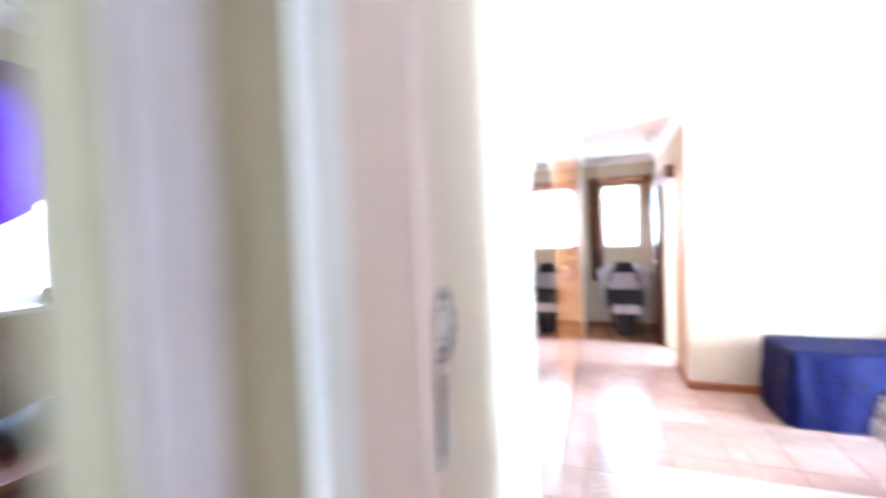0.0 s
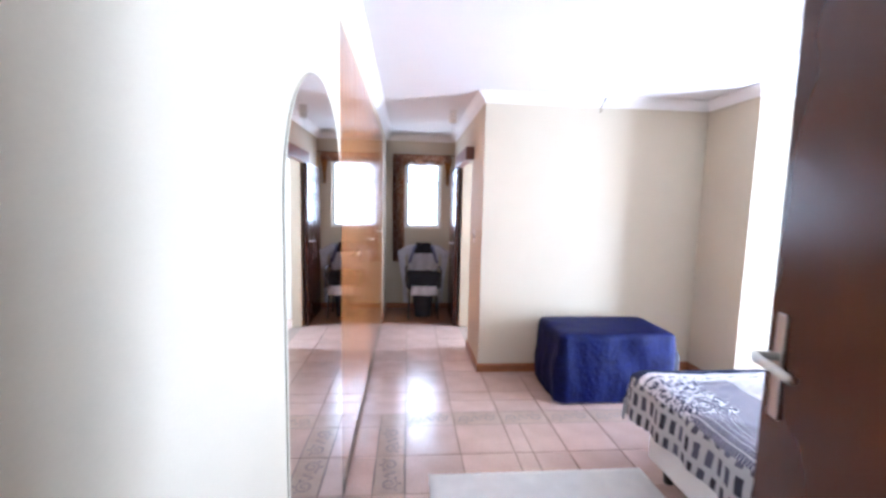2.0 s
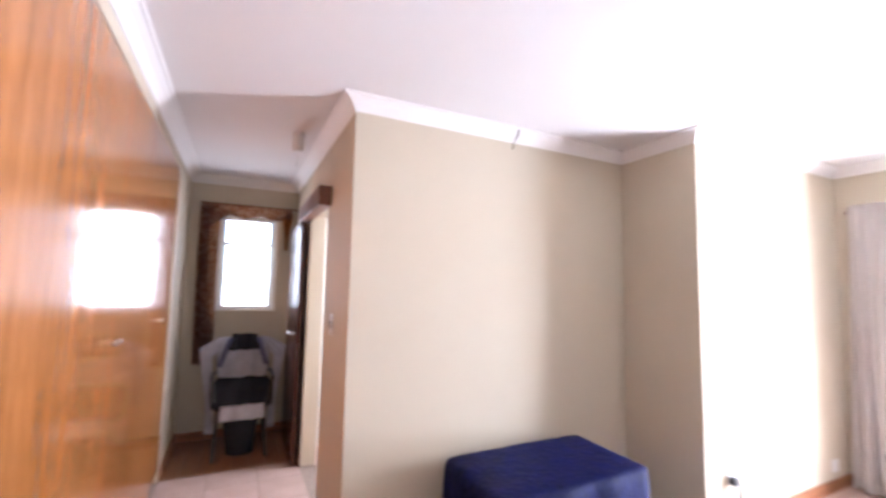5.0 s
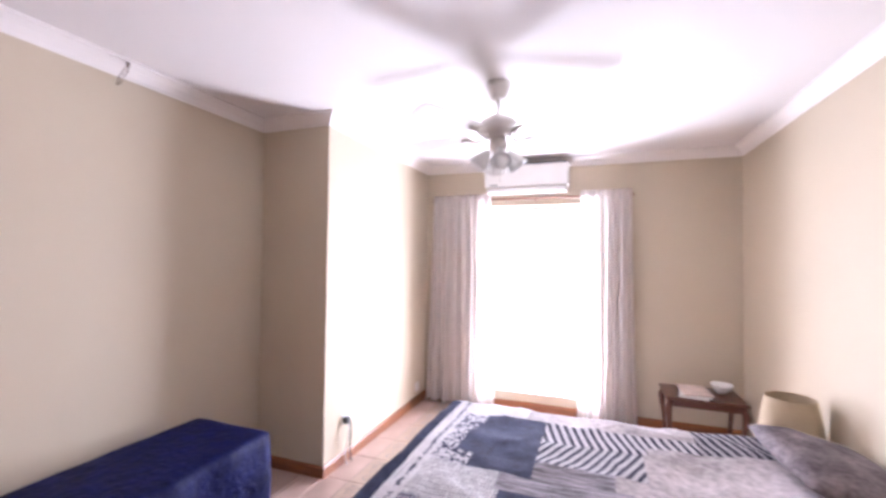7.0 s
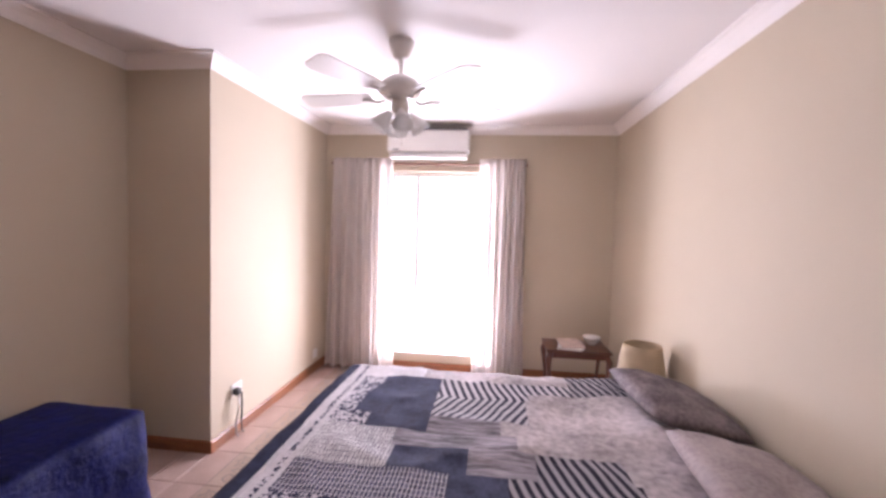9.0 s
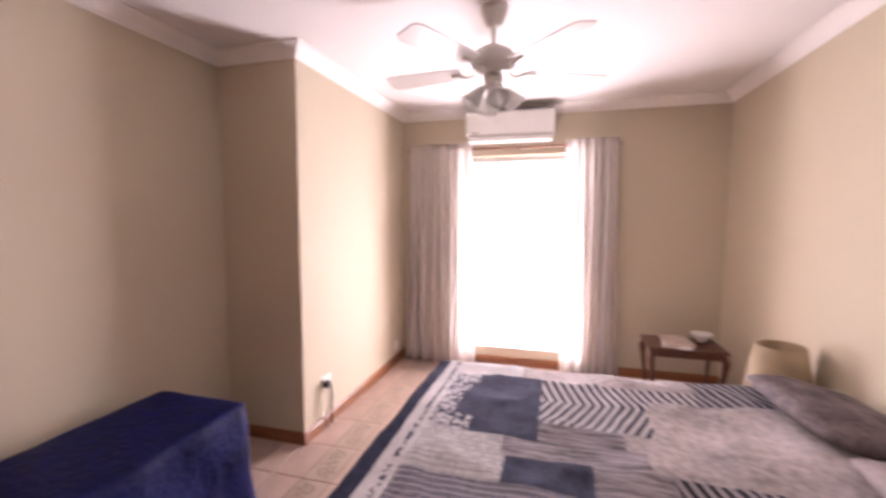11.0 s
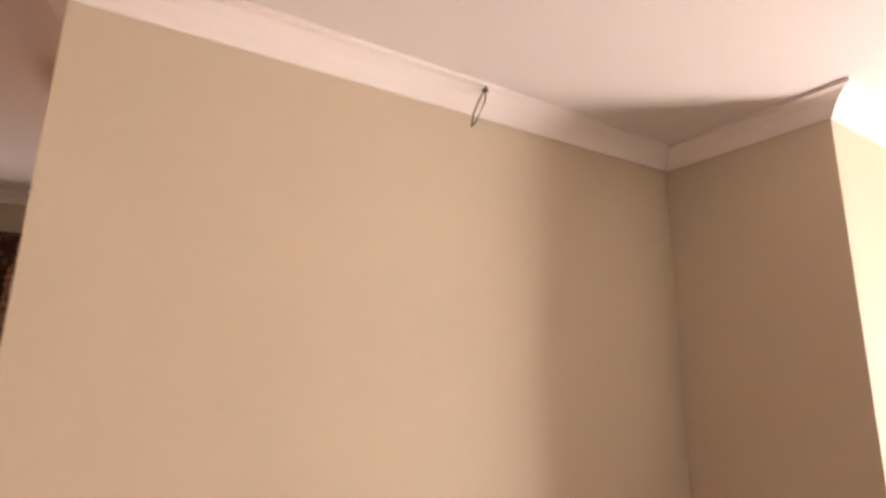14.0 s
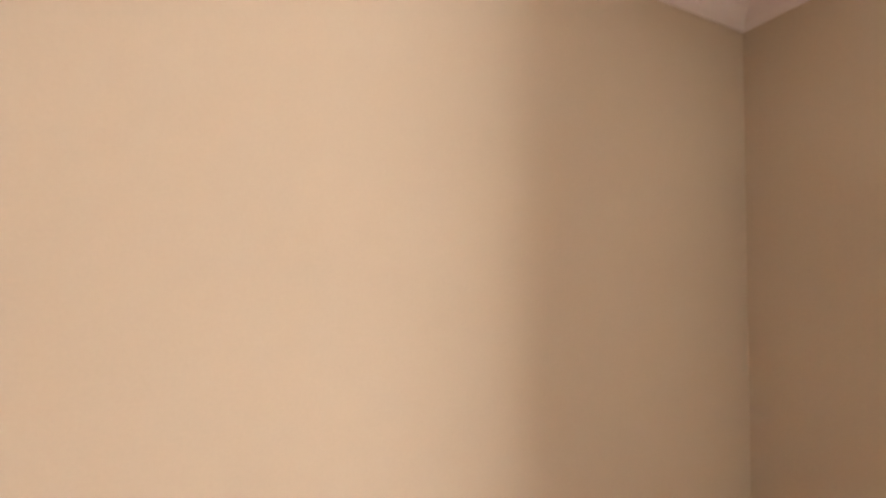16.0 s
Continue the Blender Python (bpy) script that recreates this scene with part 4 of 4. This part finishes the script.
# ---------- side table, magazine, lamp ----------
TX0, TX1, TY0, TY1, TZ = 4.22, 4.62, 0.13, 0.68, 0.465
tb = thing("side_table", 4.4, 0.35, 0, "small dark mahogany side table with cabriole legs", "table")
part("tabletop", box((TX0, TY0, TZ - 0.022), (TX1, TY1, TZ), 0.008), DARKW, tb)
part("apron", boxes(((TX0 + 0.03, TY0 + 0.03, TZ - 0.075), (TX1 - 0.03, TY0 + 0.045, TZ - 0.024)), ((TX0 + 0.03, TY1 - 0.045, TZ - 0.075), (TX1 - 0.03, TY1 - 0.03, TZ - 0.024)), ((TX0 + 0.03, TY0 + 0.046, TZ - 0.075), (TX0 + 0.045, TY1 - 0.046, TZ - 0.024)), ((TX1 - 0.045, TY0 + 0.046, TZ - 0.075), (TX1 - 0.03, TY1 - 0.046, TZ - 0.024))), DARKW, tb)
for lx, sx in ((TX0 + 0.04, -1), (TX1 - 0.04, 1)):
    for ly, sy in ((TY0 + 0.04, -1), (TY1 - 0.04, 1)):
        pts = [(lx, ly, TZ - 0.03), (lx + sx * 0.02, ly + sy * 0.02, TZ - 0.09), (lx + sx * 0.012, ly + sy * 0.012, TZ - 0.2), (lx - sx * 0.004, ly - sy * 0.004, 0.1), (lx, ly, 0.03), (lx + sx * 0.015, ly + sy * 0.015, 0.0)]
        part("leg", tube(bmesh.new(), pts, 0.02, 10, radii=[0.026, 0.028, 0.018, 0.013, 0.014, 0.02]), DARKW, tb, smooth=True)
mg = thing("magazine", 4.38, 0.44, TZ, "pale magazines lying on the side table", "magazine")
for k in range(3):
    bm = box((-0.14, -0.1, 0.012 * k), (0.14, 0.1, 0.012 * k + 0.011), 0.002)
    bmesh.ops.transform(bm, matrix=pose(4.38, 0.46, TZ, 0, 0, 8 * k - 12), verts=bm.verts)
    part("issue", bm, PAPER if k == 2 else PLASTIC, mg)
bw = thing("glass_dish", 4.48, 0.25, TZ, "small pale dish on the side table", "dish")
part("bowl", lathe(bmesh.new(), [(0.03, TZ), (0.04, TZ + 0.01), (0.075, TZ + 0.06), (0.08, TZ + 0.075), (0.074, TZ + 0.075), (0.04, TZ + 0.02)], (4.48, 0.25, 0), 24), CERAM, bw, smooth=True)
st = thing("bedside_stand", 3.43, 0.18, 0, "low dark wooden bedside stand beside the bed", "stand")
part("top", box((3.28, 0.03, 0.36), (3.60, 0.34, 0.385), 0.005), DARKW, st)
for lx in (3.31, 3.57):
    for ly in (0.06, 0.31):
        part("leg", box((lx - 0.015, ly - 0.015, 0), (lx + 0.015, ly + 0.015, 0.36), 0.003), DARKW, st)
lp = thing("table_lamp", 3.43, 0.18, 0.385, "table lamp with a parchment-coloured tapered shade", "lamp")
part("lamp_base", lathe(bmesh.new(), [(0.06, 0.385), (0.06, 0.395), (0.02, 0.41), (0.035, 0.46), (0.015, 0.52), (0.012, 0.62)], (3.43, 0.18, 0), 24), CERAM, lp, smooth=True)
bm = lathe(bmesh.new(), [(0.16, 0.51), (0.115, 0.765), (0.112, 0.765), (0.157, 0.51)], (3.43, 0.18, 0), 36)
part("shade", bm, SHADE, lp, smooth=True)

# ---------- wall fittings ----------
so = thing("wall_socket", 3.260, YP, 0.3, "white socket plate with plugs and cables hanging to the floor", "socket")
part("plate", box((3.230, YP - 0.008, 0.28), (3.350, YP, 0.36), 0.002), PLASTIC, so)
part("plug", box((3.235, YP - 0.05, 0.29), (3.280, YP - 0.008, 0.335), 0.006), DARKP, so)
for dx, k in ((0.0, 1), (0.03, -1)):
    part("cable", tube(bmesh.new(), [(3.255 + dx, YP - 0.045, 0.30), (3.240 + dx, YP - 0.06, 0.22), (3.215 + dx * 2, YP - 0.05, 0.12), (3.220 + dx * 2, YP - 0.05, 0.03), (3.240 + dx * 2, YP - 0.05, 0.01)], 0.006, 8), STEEL if k > 0 else DARKP, so, smooth=True)
so2 = thing("wall_socket", 4.6, YP, 0.18, "small white wall socket near the floor", "socket")
part("plate", box((4.55, YP - 0.008, 0.13), (4.65, YP, 0.22), 0.002), PLASTIC, so2)
hk = thing("wire_loop", 2.01, YT - 0.06, 2.48, "short loose brown wire hanging from the cornice", "wire")
part("wire", tube(bmesh.new(), [(2.02, YT - 0.062, 2.487), (2.0, YT - 0.10, 2.47), (1.982, YT - 0.09, 2.43), (1.977, YT - 0.06, 2.39), (1.99, YT - 0.03, 2.365), (2.0, YT - 0.04, 2.38), (2.012, YT - 0.075, 2.44), (2.02, YT - 0.064, 2.486)], 0.003, 6), WIRE, hk, smooth=True)
part("screw", lathe(bmesh.new(), [(0.009, 2.478), (0.009, 2.489)], (2.021, YT - 0.062, 0), 10), WIRE, hk)

# ---------- side room ----------
pc = thing("purple_curtain", -1.93, 0.1, 2.24, "bright purple curtain drawn aside at the side room window", "curtain")
bm = drape(-0.55, 0.62, 1.3, 2.24, 10, 0.025, "y", -1.93, 21)
for v in bm.verts:
    k = 1.0 - 0.72 * max(0.0, min(1.0, (v.co.y + 0.15) / 0.62))
    v.co.z = 2.24 - (2.24 - v.co.z) * k
part("cloth", bm, PURPLE, pc, smooth=True)
part("gathered_heading", drape(-0.56, 0.64, 2.16, 2.25, 16, 0.016, "y", -1.90, 22), PURPLE, pc, "dark gathered heading", True)
part("rod", tube(bmesh.new(), [(-1.93, -0.6, 2.235), (-1.93, 0.7, 2.235)], 0.01), BROWNW, pc)
sl = setting("window_sill", box((-2.02, -0.48, 1.245), (-1.93, 0.78, 1.272), 0.005), WHITEF, "white painted side room window sill", "sill")
dk = thing("desk", -1.72, 0.15, 0, "brown wooden desk under the side room window", "desk")
part("desktop", box((-1.99, -0.55, 0.75), (-1.48, 0.75, 0.78), 0.004), BROWNW, dk)
for yy in (-0.53, 0.70):
    part("side_panel", box((-1.98, yy, 0), (-1.5, yy + 0.03, 0.75)), BROWNW, dk)
part("front_panel", box((-1.53, -0.50, 0.1), (-1.51, 0.70, 0.75)), DARKW, dk)
bs = thing("grey_bag", -1.7, 0.1, 0.78, "grey soft bag lying on the desk", "bag")
bm = bmesh.new()
bmesh.ops.create_icosphere(bm, subdivisions=3, radius=1)
for v in bm.verts:
    k = 1 + 0.15 * noise.noise(v.co * 2.2)
    v.co = Vector((v.co.x * 0.12 * k - 1.72, v.co.y * 0.17 * k + 0.12, max(0.78, 0.85 + v.co.z * 0.08 * k)))
part("bag_body", bm, PEWTERCLOTH, bs, smooth=True)
vs_ = thing("small_ornament", -1.95, 0.22, 1.272, "small dark ornament on the window sill", "ornament")
part("figure", lathe(bmesh.new(), [(0.02, 1.272), (0.026, 1.29), (0.012, 1.31), (0.018, 1.335), (0.004, 1.352)], (-1.955, 0.22, 0), 14), DARKP, vs_, smooth=True)

# ---------- floor ----------
fl = tagged(part("floor", boxes(((-2.12, -2.72, -0.12), (XW + 0.2, YE + 0.16, -0.006))), GROUT), "floor of pinkish ceramic tiles with a scrolled border", "floor", kind="structure")
S, BW = 0.342, 0.205
BX_A, BX_B, BY_A, BY_B = 0.15, 0.32, 2.565, 2.74


def slab(name, w, d, material):
    bm = box((-w / 2 + 0.0025, -d / 2 + 0.0025, -0.006), (w / 2 - 0.0025, d / 2 - 0.0025, 0.0))
    top = [e for e in bm.edges if all(v.co.z > -0.001 for v in e.verts)]
    bmesh.ops.bevel(bm, geom=top, offset=0.0015, segments=1, affect="EDGES")
    me = bpy.data.meshes.new(name)
    bmesh.ops.recalc_face_normals(bm, faces=bm.faces)
    bm.to_mesh(me)
    bm.free()
    me.materials.append(material)
    return me


MESHES = {}


def lay(x0, y0, x1, y1, material=TILE, name="tile"):
    if x1 - x0 < 0.02 or y1 - y0 < 0.02:
        return
    key = (name, round(x1 - x0, 3), round(y1 - y0, 3))
    if key not in MESHES:
        MESHES[key] = slab(name, x1 - x0, y1 - y0, material)
    o = new(name, MESHES[key])
    o.parent = fl
    o.location = ((x0 + x1) / 2, (y0 + y1) / 2, 0)


def field(x0, y0, x1, y1, ax, ay, s=S):
    """Whole tiles from an anchor, cut at the edges."""
    xs = sorted({x0, x1, *[ax + k * s for k in range(-40, 40) if x0 < ax + k * s < x1]})
    ys = sorted({y0, y1, *[ay + k * s for k in range(-40, 40) if y0 < ay + k * s < y1]})
    for a, b in zip(xs, xs[1:]):
        for c, d in zip(ys, ys[1:]):
            lay(a, c, b, d)


field(0.0, YD, BX_A, BY_B, BX_A, BY_A)
field(BX_B, YD, 1.12, BY_A, BX_B, BY_A)
field(1.12, 0.0, XW, BY_A, BX_B, BY_A)
field(BX_B, BY_B, XW, YP, BX_B, BY_B)
field(0.0, BY_B, BX_B, YP, BX_B, BY_B)
field(0.0, YP, XR, YT, BX_B, BY_B)
field(0.0, YT, XC, 5.08, BX_B, BY_B)
lay(BX_A, BY_A, BX_B, BY_B, BORDER, "corner_tile")
motif = []
y = BY_A
while y > YD + 0.01:
    y2 = max(YD, y - S)
    lay(BX_A, y2, BX_B, y, BORDER, "border_tile")
    motif.append(((BX_A + BX_B) / 2, (y + y2) / 2, 90))
    y = y2
x = BX_B
while x < XW - 0.01:
    x2 = min(XW, x + S)
    lay(x, BY_A, x2, BY_B, BORDER, "border_tile")
    motif.append(((x + x2) / 2, (BY_A + BY_B) / 2, 0))
    x = x2
# scrolls glazed on the border tiles
verts, faces = [], []


def ribbon(pts, w, m):
    base = len(verts)
    for k, p in enumerate(pts):
        a, b = pts[max(0, k - 1)], pts[min(len(pts) - 1, k + 1)]
        dx, dy = b[0] - a[0], b[1] - a[1]
        q = math.hypot(dx, dy) or 1
        ww = w * (0.45 + 0.55 * math.sin(math.pi * k / (len(pts) - 1)))
        for s in (-1, 1):
            v = m @ Vector((p[0] - s * dy / q * ww, p[1] + s * dx / q * ww, 0.0006))
            verts.append(tuple(v))
        if k:
            faces.append((base + 2 * k - 2, base + 2 * k - 1, base + 2 * k + 1, base + 2 * k))


for mx, my, rz in motif:
    m = pose(mx, my, 0, 0, 0, rz)
    for s in (-1, 1):
        spiral = []
        for i in range(26):
            a = i / 25 * 4.2 * math.pi * 0.8
            r = 0.052 * (1 - i / 30)
            spiral.append((s * (0.085 - r * math.cos(a)), s * r * math.sin(a) * 0.95))
        ribbon(spiral, 0.0075, m)
        for q in range(3):
            a0 = 0.6 + q * 0.9
            ribbon([(s * (0.085 + 0.052 * math.cos(a0) + 0.006 * k * math.cos(a0 + k * .2)), s * (0.05 * math.sin(a0) + 0.005 * k * math.sin(a0 + k * .25))) for k in range(5)], 0.008, m)
    ribbon([(-0.03 + 0.06 * k / 8, 0.03 * math.sin(k / 8 * 6.28)) for k in range(9)], 0.008, m)
    for s in (-1, 1):
        ribbon([(-0.168 + 0.336 * k / 6, s * 0.088) for k in range(7)], 0.005, m)
me = bpy.data.meshes.new("scroll_pattern")
me.from_pydata(verts, [], faces)
me.materials.append(SCROLL)
sp = new("scroll_pattern", me)
sp.parent = fl
tagged(sp, "grey-brown scrolls on the border tiles", kind="stuff")
for k in range(8):
    a, b = XC / 8 * k, XC / 8 * (k + 1)
    lay(a, 5.08, b, YE, PLANK, "plank")
tagged(part("hall_floor", boxes(((-2.0, -2.6, -0.0055), (-0.12, 1.5, 0.0)), ((-0.119, -2.6, -0.0055), (1.04, YD - 0.001, 0.0)), ((XC + 0.121, YT + 0.121, -0.0055), (2.8, 5.3, 0.0))), TILE), "pinkish tiled floor of the hall and side rooms", "floor", kind="structure")
